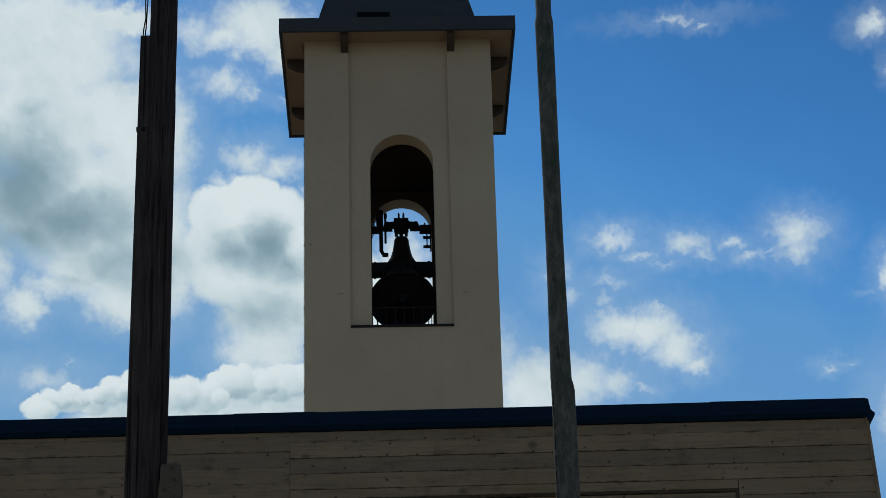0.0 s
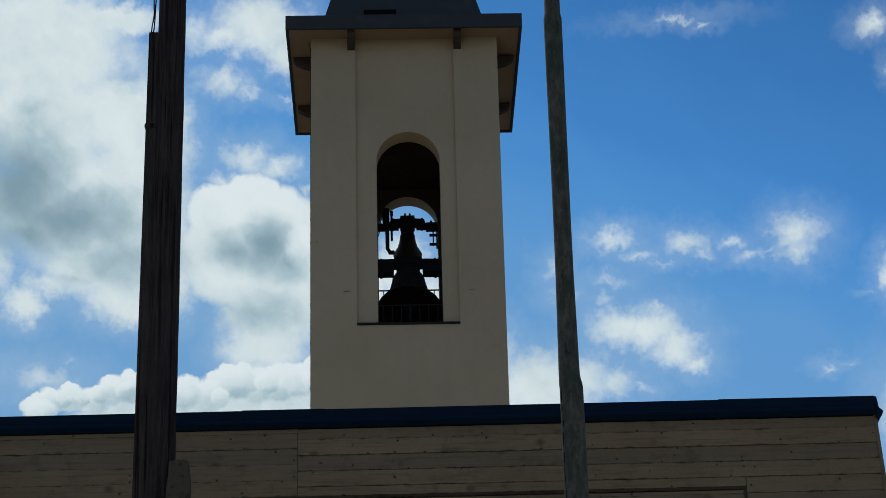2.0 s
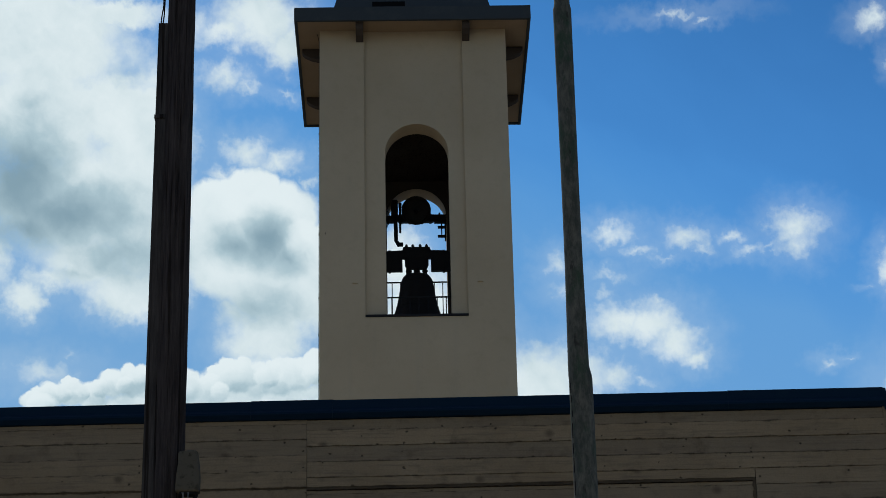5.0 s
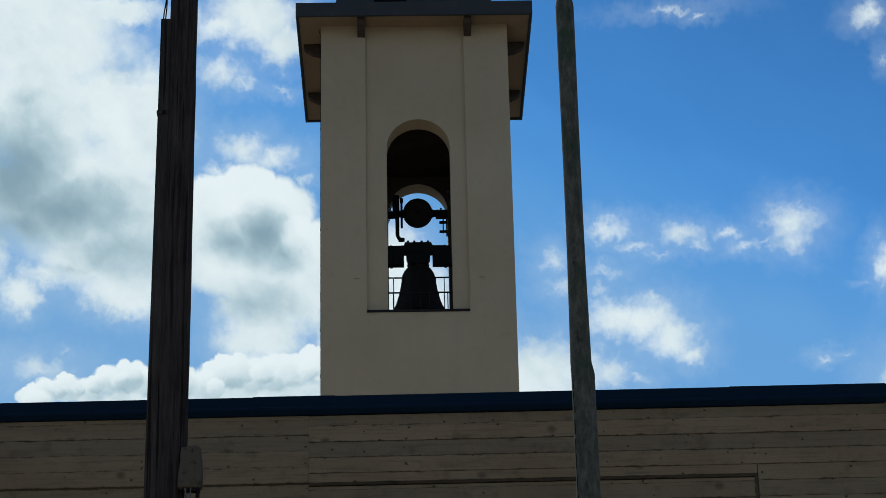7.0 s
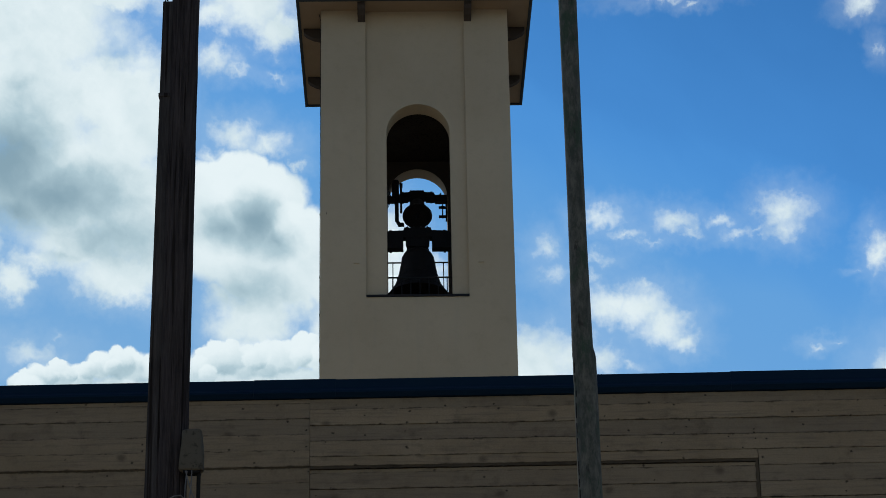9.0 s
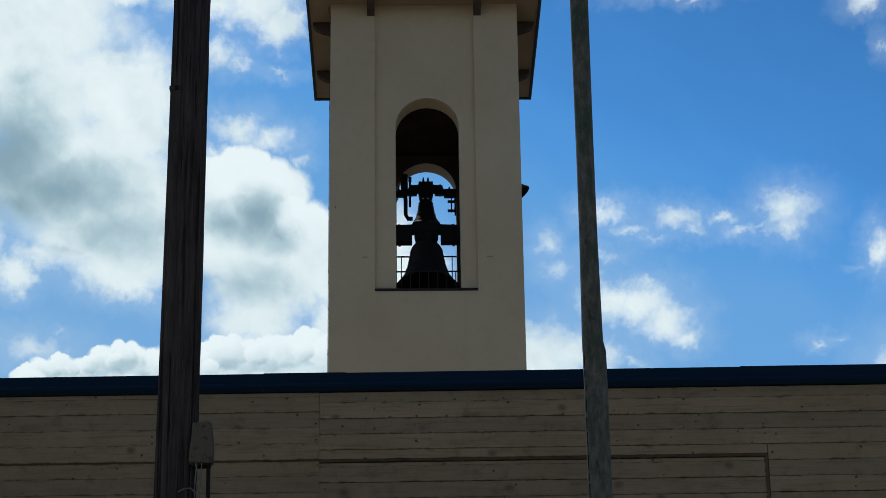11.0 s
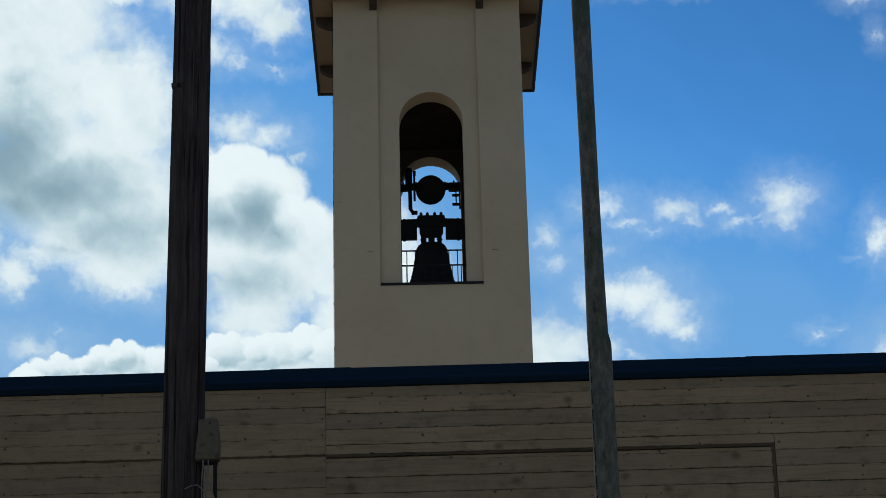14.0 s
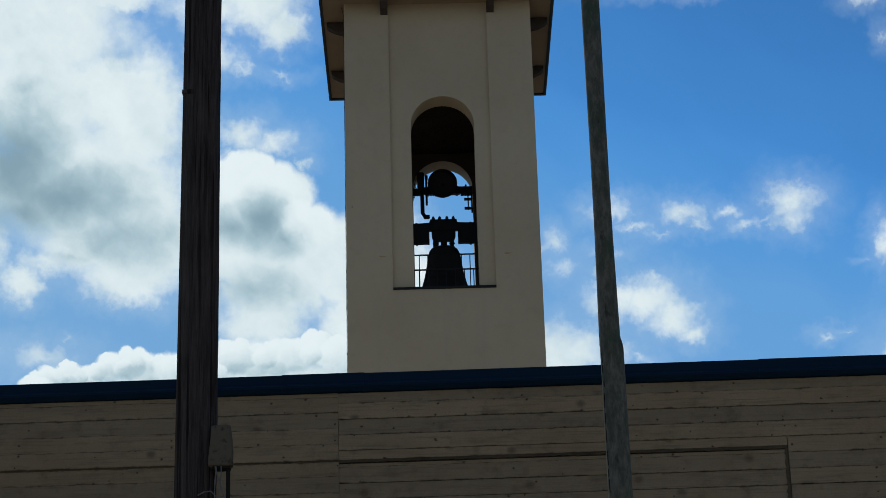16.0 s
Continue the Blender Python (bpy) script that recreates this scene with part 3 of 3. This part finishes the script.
# ---- bells ----
def bell_profile(R, H):
    """Outer and inner outline of a bell with its mouth at -H and its crown at 0."""
    outer = [(0.02, 0.0), (0.20, -0.004), (0.31, -0.02), (0.40, -0.055), (0.46, -0.11), (0.50, -0.19), (0.53, -0.30), (0.575, -0.45), (0.635, -0.60), (0.72, -0.74), (0.83, -0.86), (0.94, -0.95), (1.0, -1.0)]
    inner = [(0.93, -1.0), (0.84, -0.92), (0.70, -0.80), (0.60, -0.66), (0.52, -0.48), (0.47, -0.3), (0.42, -0.15), (0.32, -0.07), (0.02, -0.055)]
    return [(r * R, h * H) for r, h in outer + inner]


def build_bell(name, m, R, crown, L, stock, arm_w, label, spikes, spike):
    """A bell that turns on its headstock about local x; crown: depth of the bell's top below the axis, L: of its mouth."""
    b = thing(name, m, label, "bell", "bells in the tower")
    H = L - crown
    stock_w, stock_up, stock_dn, stock_in, stock_d = stock
    bm = lathe(bmesh.new(), [(r, h - crown) for r, h in bell_profile(R, H)])
    body = part("bell_body", bm, BRONZE, b, smooth=True)
    for z, r in ((-0.16, 0.485), (-0.60, 0.635), (-0.86, 0.83)):
        bm = lathe(bmesh.new(), [(r * R, z * H - crown - 0.012), (r * R + 0.006, z * H - crown), (r * R, z * H - crown + 0.012)])
        part("moulding", bm, BRONZE, body, smooth=True)
    # headstock: bar over the axis, two hanging arms, and the crown block between them
    w, up, dn, inn = stock_w, stock_up, stock_dn, stock_in
    bm = bmesh.new()
    prism(bm, [(-w, -dn), (-w, up * 0.05), (-w * 0.90, up * 0.62), (-w * 0.41, up * 0.68), (-w * 0.38, up), (w * 0.38, up), (w * 0.41, up * 0.68), (w * 0.90, up * 0.62), (w, up * 0.05), (w, -dn),
               (inn, -dn), (inn, -0.05 * dn), (-inn, -0.05 * dn), (-inn, -dn)], -stock_d / 2, stock_d / 2)
    stock = part("headstock", bm, IRON, b, "dark iron headstock")
    for s in (-1, 1):
        part("strap", box(s * w * 0.78 - 0.02, s * w * 0.78 + 0.02, -stock_d / 2 - 0.01, stock_d / 2 + 0.01, -dn * 1.06, up * 0.68, 0.004), IRON, stock)
        bm = tube(bmesh.new(), [(s * w * 0.9, 0, 0), (s * arm_w, 0, 0)], 0.035, 12)
        part("axle", bm, STEEL, b)
    c0, c1 = inn * 0.84, inn * 0.68
    bm = prism(bmesh.new(), [(-c0, 0.0), (c0, 0.0), (c0 * 0.98, -crown * 0.45), (c1, -crown * 0.72), (-c1, -crown * 0.72), (-c0 * 0.98, -crown * 0.45)], -stock_d * 0.42, stock_d * 0.42)
    part("crown_block", bm, IRON, b)
    for x in (-c1 * 0.8, 0.0, c1 * 0.8):
        bm = tube(bmesh.new(), [(x, 0, -crown * 0.6), (x * 1.04, 0, -crown * 0.85), (x, 0, -crown - 0.01)], c1 * 0.33, 10)
        part("canon", bm, BRONZE, b, smooth=True)
    for x in spikes:
        q = 0.026 if R > 0.4 else 0.018
        bm = lathe(bmesh.new(), [(q, 0), (q, up + spike * 0.6), (q * 0.4, up + spike), (0.0005, up + spike + 0.004)], 10, centre=(x, 0, 0))
        part("bolt", bm, STEEL, b)
    bm = lathe(bmesh.new(), [(0.012, -crown - 0.05 * H), (0.016, -crown - H * 0.75), (R * 0.14, -crown - H * 0.82), (R * 0.17, -crown - H * 0.92), (R * 0.12, -crown - H), (0.022, -crown - H * 1.03), (0.026, -crown - H * 1.22), (0.001, -crown - H * 1.23)], 16)
    part("clapper", bm, IRON, b, smooth=True)
    return b


BIG_AT = TOWER @ pose(0.022, 0.20, 16.845)
SMALL_AT = TOWER @ pose(0.03, 1.22, 18.025)
SIDE_AT = TOWER @ pose(1.17, 0.0, 17.90, 0, 0, 90)
BIG = build_bell("large_bell", BIG_AT, 0.54, 0.265, 1.22, (0.57, 0.175, 0.225, 0.235, 0.13), 0.95, "large dark bronze bell swinging on an iron headstock", (-0.165, -0.06, 0.06, 0.165), 0.06)
SMALL = build_bell("small_bell", SMALL_AT, 0.25, 0.125, 0.585, (0.315, 0.185, 0.045, 0.15, 0.12), 0.44, "small dark bronze bell swinging in the far arch", (-0.04, 0.04), 0.09)
SIDE = build_bell("side_bell", SIDE_AT, 0.28, 0.15, 0.60, (0.30, 0.16, 0.04, 0.11, 0.12), 0.50, "dark bronze bell swinging out of the side arch", (-0.05, 0.05), 0.08)


def build_bearings():
    """Supports of the bells on the jambs and the frame in the bell chamber."""
    for s in (-1, 1):
        f = thing("trestle", TOWER @ pose(0.022 + s * 0.86, 0.20, 14.95), "dark iron trestle that carries the large bell", "trestle", "trestles in the bell chamber")
        for y in (-0.55, 0.55):
            bm = tube(bmesh.new(), [(0, y, 0), (0, y * 0.12, 1.82)], 0.05, 8)
            part("leg", bm, IRON, f)
        part("tie", box(-0.03, 0.03, -0.38, 0.38, 0.55, 0.63), IRON, f)
        part("bearing", box(-0.06, 0.06, -0.12, 0.12, 1.80, 1.98, 0.01), IRON, f)
    motor = thing("bell_motor", TOWER @ pose(-0.36, 1.22, 18.025), "dark electric swing drive on the arch jamb", "motor")
    part("mount", box(-0.13, 0.05, -0.06, 0.06, -0.07, 0.03, 0.01), IRON, motor)
    part("casing", box(-0.035, 0.085, -0.13, 0.13, 0.0, 0.31, 0.03), IRON, motor)
    part("side_plate", box(0.10, 0.138, -0.08, 0.08, -0.24, 0.22, 0.01), IRON, motor)
    bm = tube(bmesh.new(), [(0.12, -0.02, 0.2), (0.12, -0.02, 0.28)], 0.028, 10)
    part("knob", bm, IRON, motor)
    bm = tube(bmesh.new(), [(0.035, -0.05, 0.10), (0.045, -0.05, -0.20), (0.045, -0.05, -0.43), (0.075, -0.05, -0.485), (0.14, -0.05, -0.515)], 0.034, 8)
    part("hammer_arm", bm, IRON, motor, "bent hammer arm with a foot")
    part("hammer_foot", box(0.06, 0.165, -0.085, -0.015, -0.535, -0.475, 0.012), IRON, motor)
    bm = tube(bmesh.new(), [(-0.12, -0.05, -0.12), (-0.05, -0.05, 0.02), (-0.09, -0.05, 0.12)], 0.012, 6)
    part("cable", bm, DARK_CABLE, motor)
    for i in range(6):
        bm = tube(bmesh.new(), [(-0.13, -0.05 + 0.01 * i, -0.02 - 0.04 * i), (-0.07, -0.05, 0.08 - 0.035 * i)], 0.006, 5)
        part("wire", bm, DARK_CABLE, motor)
    br = thing("bell_bearing", TOWER @ pose(0.40, 1.22, 18.025), "dark iron bearing bracket on the arch jamb", "bracket")
    part("block", box(-0.06, 0.15, -0.07, 0.07, -0.08, 0.045, 0.01), IRON, br)
    part("stem", box(0.055, 0.075, -0.03, 0.03, -0.36, -0.08), IRON, br)
    part("stem", box(0.115, 0.14, -0.03, 0.03, -0.42, -0.06), IRON, br)
    for z in (-0.17, -0.34):
        part("arm", box(-0.0, 0.14, -0.03, 0.03, z - 0.014, z + 0.014), IRON, br)
    bm = tube(bmesh.new(), [(0.02, 0, 0.03), (0.035, 0, 0.10)], 0.015, 8)
    part("grease_cup", bm, IRON, br)
    for s in (-1, 1):
        sb = thing("side_bearing", TOWER @ pose(1.17, s * 0.50, 17.90), "dark iron bearing of the side bell", "bracket", "side bell bearings")
        part("block", box(-0.08, 0.08, -0.06, 0.06, -0.08, 0.08, 0.01), IRON, sb)
        part("arm", box(-0.03, 0.03, -0.02, 0.02, -0.4, -0.08), IRON, sb)


build_bearings()


# ---- the poles ----
def build_wood_pole():
    P = thing("utility_pole", pose(-1.687, 13.25, 0.06), "dark creosoted wooden utility pole with a cable batten", "pole")
    bm = bmesh.new()
    rnd = random.Random(4)
    prof = []
    for i in range(61):
        z = 11.0 * i / 60
        prof.append((0.0985 - 0.0012 * z + rnd.uniform(-0.0018, 0.0018), z))
    lathe(bm, prof, 96)
    for v in bm.verts:
        a = math.atan2(v.co.y, v.co.x)
        v.co.x *= 1 + 0.018 * math.sin(5 * a + v.co.z * 0.3)
        v.co.y *= 1 + 0.018 * math.sin(7 * a + 1)
        g = noise.noise(Vector((math.cos(a) * 9, math.sin(a) * 9, v.co.z * 0.35)))
        h = 1 - 0.05 * max(0.0, abs(g) - 0.25) - (0.07 if abs(g) < 0.05 else 0.0)
        v.co.x *= h
        v.co.y *= h
    part("shaft", bm, POLE_WOOD, P, smooth=True)
    bm = bmesh.new()
    for i in range(12):
        z0, z1 = 1.5 + 7.48 * i / 12, 1.5 + 7.48 * (i + 1) / 12
        o0, o1 = -0.154 + 0.0036 * (z0 - 5.9), -0.154 + 0.0036 * (z1 - 5.9)
        o = (o0 + o1) / 2
        add_box(bm, o, -0.078, -0.035, 0.035, z0, z1)
    bmesh.ops.remove_doubles(bm, verts=bm.verts, dist=0.004)
    part("batten", bm, BATTEN, P, "grey timber cable batten")
    for z in (2.0, 4.2, 8.30):
        part("clip", box(-0.153, -0.07, -0.045, 0.02, z - 0.014, z + 0.014, 0.004), BATTEN, P)
    bm = tube(bmesh.new(), [(-0.135, -0.01, 8.9), (-0.13, -0.01, 9.03), (-0.118, -0.01, 9.12), (-0.122, -0.01, 9.25), (-0.112, -0.01, 9.5), (-0.10, -0.01, 10.2)], 0.0045, 6)
    part("cable", bm, DARK_CABLE, P)
    bm = tube(bmesh.new(), [(-0.128, 0.0, 8.9), (-0.115, 0.0, 9.06), (-0.108, 0.0, 9.3), (-0.098, 0.0, 10.2)], 0.0045, 6)
    part("cable", bm, DARK_CABLE, P)
    for z in (2.6, 4.9):
        bm = lathe(bmesh.new(), [(0.094, z), (0.099, z), (0.099, z + 0.02), (0.094, z + 0.02)], 24)
        part("band", bm, STEEL, P)
    B = thing("junction_box", pose(-1.562, 13.17, 5.835), "weathered grey cable junction box on the wooden pole", "box")
    bm = bmesh.new()
    add_box(bm, -0.072, 0.072, -0.05, 0.05, 0, 0.255)
    for v in bm.verts:
        if v.co.z > 0.1:
            v.co.x *= 0.80
            v.co.y *= 0.72
    bmesh.ops.bevel(bm, geom=list(bm.edges), offset=0.016, segments=3, affect="EDGES", profile=0.5)
    bmesh.ops.subdivide_edges(bm, edges=list(bm.edges), cuts=2, use_grid_fill=True)
    for v in bm.verts:
        v.co += Vector((noise.noise(v.co * 14), noise.noise(v.co * 14 + Vector((5, 0, 0))), noise.noise(v.co * 11 + Vector((0, 7, 0))) * 0.6)) * 0.011
        v.co.x += 0.012 * (0.3 if v.co.x > 0 else -0.1)
    part("cover", bm, BOX, B, smooth=True)
    part("base_cap", box(-0.045, 0.058, -0.035, 0.035, -0.018, 0.002, 0.004), DARK_CABLE, B)
    for k, (a, b, c) in enumerate(((-0.02, -0.035, -0.005), (-0.008, 0.012, -0.03), (0.01, -0.03, 0.035))):
        pts = []
        for i in range(9):
            s = i / 8
            pts.append((a + (b - a) * math.sin(s * 3.1 + k) + (c - a) * s, -0.04 - 0.01 * math.sin(s * 5 + k), -0.01 - 0.42 * s))
        part("cable", tube(bmesh.new(), pts, 0.0042, 6), CABLE, B, "pale looped cable", smooth=True)
    pts = [(-0.02, -0.03, -0.19), (-0.05, -0.06, -0.165), (-0.09, -0.05, -0.165), (-0.13, -0.02, -0.175)]
    part("cable", tube(bmesh.new(), pts, 0.0042, 6), CABLE, B, "pale looped cable", smooth=True)
    part("conduit", tube(bmesh.new(), [(0.045, 0, 0.0), (0.045, 0.02, -0.5), (0.04, 0.03, -2.5)], 0.012, 8), DARK_CABLE, B)


def build_metal_pole():
    P = thing("lamp_pole", pose(0.797, 13.2, 0.06), "greenish weathered metal pole with a stepped joint", "pole")
    bm = lathe(bmesh.new(), [(0.078, 0), (0.0735, 3.0), (0.0718, 5.6), (0.0712, 6.45), (0.0705, 6.475), (0.0660, 6.51), (0.0645, 6.53), (0.0635, 6.6), (0.0600, 6.9), (0.0565, 7.2), (0.0555, 7.5), (0.0555, 7.8), (0.0565, 8.2), (0.058, 8.6), (0.0590, 8.98), (0.0588, 9.0), (0.051, 9.04), (0.046, 10.8), (0.001, 10.82)], 28)
    for v in bm.verts:
        v.co.x -= 0.010 * min(1.0, max(0.0, (v.co.z - 6.44) / 0.09))
    part("shaft", bm, POLE_PAINT, P, smooth=True)
    bm = lathe(bmesh.new(), [(0.079, 0.0), (0.1, 0.0), (0.1, 0.25), (0.079, 0.28)], 28)
    part("collar", bm, POLE_PAINT, P, smooth=True)
    # open splits in the paint along one side
    rnd = random.Random(9)
    z = 4.6
    while z < 6.35:
        h = rnd.uniform(0.03, 0.10)
        a = radians(rnd.uniform(206, 216))
        m = Matrix.Rotation(a, 4, "Z")
        part("split", box(0.066, 0.0745, -0.0035, 0.0035, z, z + h, 0.001), DARK_CABLE, P, "dark split in the paint", m=m)
        z += h + rnd.uniform(0.01, 0.06)


build_wood_pole()
build_metal_pole()

# ---- the concrete building ----
WALL_Y, RIGHT, LEFT, DEPTH = 15.0, 2.975, -9.0, 18.0


def build_building():
    # the core stands a little behind the board faces
    core = bmesh.new()
    prism(core, [(LEFT, 0), (RIGHT + 0.06, 0), (RIGHT + 0.06, 5.4), (RIGHT - 0.02, 6.88), (RIGHT - 0.02, 6.92), (LEFT, 6.92)], WALL_Y + 0.046, WALL_Y + 0.35)
    wall = tagged(part("wall_south", core, JOINT), "brown board-marked concrete wall under a dark blue coping", "wall", kind="structure")
    core = bmesh.new()
    prism(core, [(RIGHT - 0.35, 0), (RIGHT + 0.06, 0), (RIGHT + 0.06, 5.4), (RIGHT - 0.02, 6.88), (RIGHT - 0.02, 6.92), (RIGHT - 0.35, 6.92)], WALL_Y + 0.352, WALL_Y + DEPTH)
    side = tagged(part("wall_east", core, CONCRETE), "board-marked concrete side wall of the low building", "wall", kind="structure")
    core = bmesh.new()
    add_box(core, LEFT, RIGHT - 0.37, WALL_Y + DEPTH - 0.35, WALL_Y + DEPTH, 0, 6.92)
    tagged(part("wall_north", core, CONCRETE), "plain concrete rear wall of the low building", "wall", kind="structure")
    core = bmesh.new()
    add_box(core, LEFT - 0.35, LEFT - 0.002, WALL_Y + 0.05, WALL_Y + DEPTH, 0, 6.92)
    tagged(part("wall_west", core, CONCRETE), "plain concrete end wall of the low building", "wall", kind="structure")
    # unseen roof, made pale and long to bounce light onto the tower
    core = bmesh.new()
    add_box(core, LEFT, RIGHT - 0.36, WALL_Y + 0.36, WALL_Y + DEPTH - 0.36, 6.4, 6.7)
    tagged(part("roof", core, BOUNCE_ROOF), "unseen pale flat roof behind the parapet, bouncing light onto the tower", "roof", kind="structure")
    # coping in sheets
    edges = [LEFT - 0.36, -6.6, -4.0, -1.36, -0.80, 1.9, RIGHT - 0.0125]
    cop = tagged(new("coping"), "dark blue folded sheet-metal coping on the wall", "coping", kind="structure")
    for i, (a, b) in enumerate(zip(edges, edges[1:])):
        bm = bmesh.new()
        lift = 0.004 * (i % 2)
        profile = [(WALL_Y - 0.016, 7.060 + lift), (WALL_Y - 0.022, 6.992), (WALL_Y - 0.045, 6.970), (WALL_Y - 0.047, 6.956), (WALL_Y - 0.018, 6.928), (WALL_Y + 0.30, 6.925), (WALL_Y + 0.34, 7.035 + lift)]
        n = len(profile)
        va = [bm.verts.new((a + 0.0004, y, z)) for y, z in profile]
        vb = [bm.verts.new((b - 0.0004, y, z)) for y, z in profile]
        bm.faces.new(va)
        bm.faces.new(vb[::-1])
        for j in range(n):
            k = (j + 1) % n
            bm.faces.new((va[j], vb[j], vb[k], va[k]))
        part("coping_sheet", bm, COPING, cop)
    bm = bmesh.new()
    profile = [(RIGHT + 0.006, 7.058), (RIGHT + 0.016, 6.980), (RIGHT + 0.042, 6.955), (RIGHT + 0.042, 6.940), (RIGHT + 0.006, 6.885), (RIGHT - 0.012, 6.915), (RIGHT - 0.012, 7.060)]
    prism(bm, profile, WALL_Y - 0.017, WALL_Y + DEPTH)
    part("coping_sheet", bm, COPING, cop)
    bm = box(RIGHT - 0.34, RIGHT - 0.013, WALL_Y + 0.345, WALL_Y + DEPTH, 6.925, 7.03)
    part("coping_sheet", bm, COPING, cop)
    return wall


WALL = build_building()


def build_boards():
    """Board imprints of the wall face: rows 0.113 m high, in lengths, with a recessed field below the drip line."""
    cache = {}

    def unit(depth):
        if depth not in cache:
            bm = bmesh.new()
            add_box(bm, -0.5, 0.5, -depth, 0.0, 0.0, 1.0)
            me = bpy.data.meshes.new("board")
            bm.to_mesh(me)
            bm.free()
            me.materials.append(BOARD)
            cache[depth] = me
        return cache[depth]

    rnd = random.Random(12)
    JOINT_X, PANEL_R, DRIP = -0.978, 2.05, 6.446
    rest = bmesh.new()

    def board(x0, x1, z0, z1, front):
        """front: how far the face stands before the core."""
        depth = round(front + rnd.uniform(-0.003, 0.003), 3)
        g = rnd.choice((0.0004, 0.0008, 0.0012, 0.002, 0.004))
        if z0 > 5.45:
            ob = new("board", unit(depth))
            ob.parent = WALL
            ob.matrix_basis = Matrix.Translation(((x0 + x1) / 2, WALL_Y + 0.0455, z0 + g / 2)) @ Matrix.Diagonal((x1 - x0 - 0.002, 1, z1 - z0 - g, 1))
        else:
            add_box(rest, x0 + 0.001, x1 - 0.001, WALL_Y + 0.0455 - depth, WALL_Y + 0.0455, z0 + g / 2, z1 - g / 2)

    def corner(z):
        return RIGHT - 0.001 + 0.05 * min(1.4, max(0.0, 6.86 - z))

    def lengths(a, b):
        cut = -4.4 + rnd.uniform(-0.6, 0.6)
        return [(a, cut), (cut, b)] if a < -6 else [(a, b)]

    step = 0.1127
    for row in range(-4, 58):
        # left of the vertical joint
        z0 = 6.446 - step * row
        if z0 > 0 and z0 < 6.91:
            top = min(z0 + step, 6.925)
            for a, b in lengths(LEFT, JOINT_X):
                board(a, b, z0, top - (0.010 if abs(top - DRIP) < 0.01 else 0), 0.045 if z0 >= DRIP - 0.002 else 0.036)
        # right of it
        z0 = 6.510 - step * row
        if z0 > 0 and z0 < 6.91:
            top = min(z0 + step, 6.925)
            upper = z0 >= DRIP - 0.002
            for a, b in lengths(JOINT_X, corner(top) - 0.004 if upper else PANEL_R):
                if not upper and top > DRIP:
                    board(a, b, DRIP, top, 0.045)
                    board(a, b, z0, DRIP - 0.024, 0.033)
                else:
                    board(a, b, z0, top, 0.045 if upper else 0.032)
            if not upper:
                board(PANEL_R + 0.002, corner(top) - 0.004, z0, top, 0.045)
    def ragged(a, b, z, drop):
        """A thin groove-shade strip from a to b below z, with a ragged lower edge."""
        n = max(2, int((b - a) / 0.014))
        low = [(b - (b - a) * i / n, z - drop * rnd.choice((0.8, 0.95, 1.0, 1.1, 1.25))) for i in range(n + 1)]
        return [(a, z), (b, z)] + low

    # dark strips put shadow under the drip ledge and along the field's edge
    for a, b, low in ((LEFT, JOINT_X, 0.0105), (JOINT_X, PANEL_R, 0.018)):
        part("drip_strip", prism(bmesh.new(), ragged(a, b, DRIP - 0.0005, low), WALL_Y + 0.0045, WALL_Y + 0.014), GROOVE_SHADE, WALL, "dark strip painting the shadow under the drip ledge")
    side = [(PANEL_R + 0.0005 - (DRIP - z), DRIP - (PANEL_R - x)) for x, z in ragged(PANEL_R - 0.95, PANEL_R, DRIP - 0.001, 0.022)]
    part("drip_strip", prism(bmesh.new(), side, WALL_Y + 0.005, WALL_Y + 0.0135), GROOVE_SHADE, WALL, "dark strip painting the shade at the recessed field's edge")
    strip = [(corner(6.93) - 0.024, 6.93), (corner(5.46) - 0.024, 5.46), (corner(5.46) - 0.024, 0), (corner(5.46) + 0.002, 0), (corner(5.46) + 0.002, 5.46), (corner(6.86) + 0.002, 6.86), (corner(6.86) + 0.002, 6.93)]
    part("corner_strip", prism(bmesh.new(), strip, WALL_Y - 0.006, WALL_Y + 0.045), CONCRETE, WALL, "chamfered concrete corner strip")
    ob = part("board_face", rest, CONCRETE, WALL)
    tagged(ob, "lower board-marked concrete courses", kind="stuff")


build_boards()


# ---- what moves ----
def motions():
    """The three bells swing on their headstocks, and the clouds drift."""
    big, small, side = [], [], []
    for i in range(161):
        t = i / 10
        a = BIG_SWING * math.exp(-t / 13.5) * math.cos(2 * math.pi * (t - 0.07) / 2.143)
        big.append((t, BIG_AT @ pose(0, 0, 0, -a)))
        a = SMALL_SWING * math.cos(2 * math.pi * (t - 1.30) / 1.844)
        small.append((t, SMALL_AT @ pose(0, 0, 0, -a)))
        a = SIDE_SWING * math.cos(2 * math.pi * (t - 0.96) / 1.720)
        side.append((t, SIDE_AT @ pose(0, 0, 0, -a)))
    walk(BIG, big)
    walk(SMALL, small)
    walk(SIDE, side)
    walk(SKY, [(t, pose(0, 0, 1.6, -0.0128 * (t - 8), -0.032 * (t - 8), 0.0575 * (t - 8))) for t in (0, 4, 8, 12, 16)])


BIG_SWING, SMALL_SWING, SIDE_SWING = 42.0, 79.0, 62.0
motions()
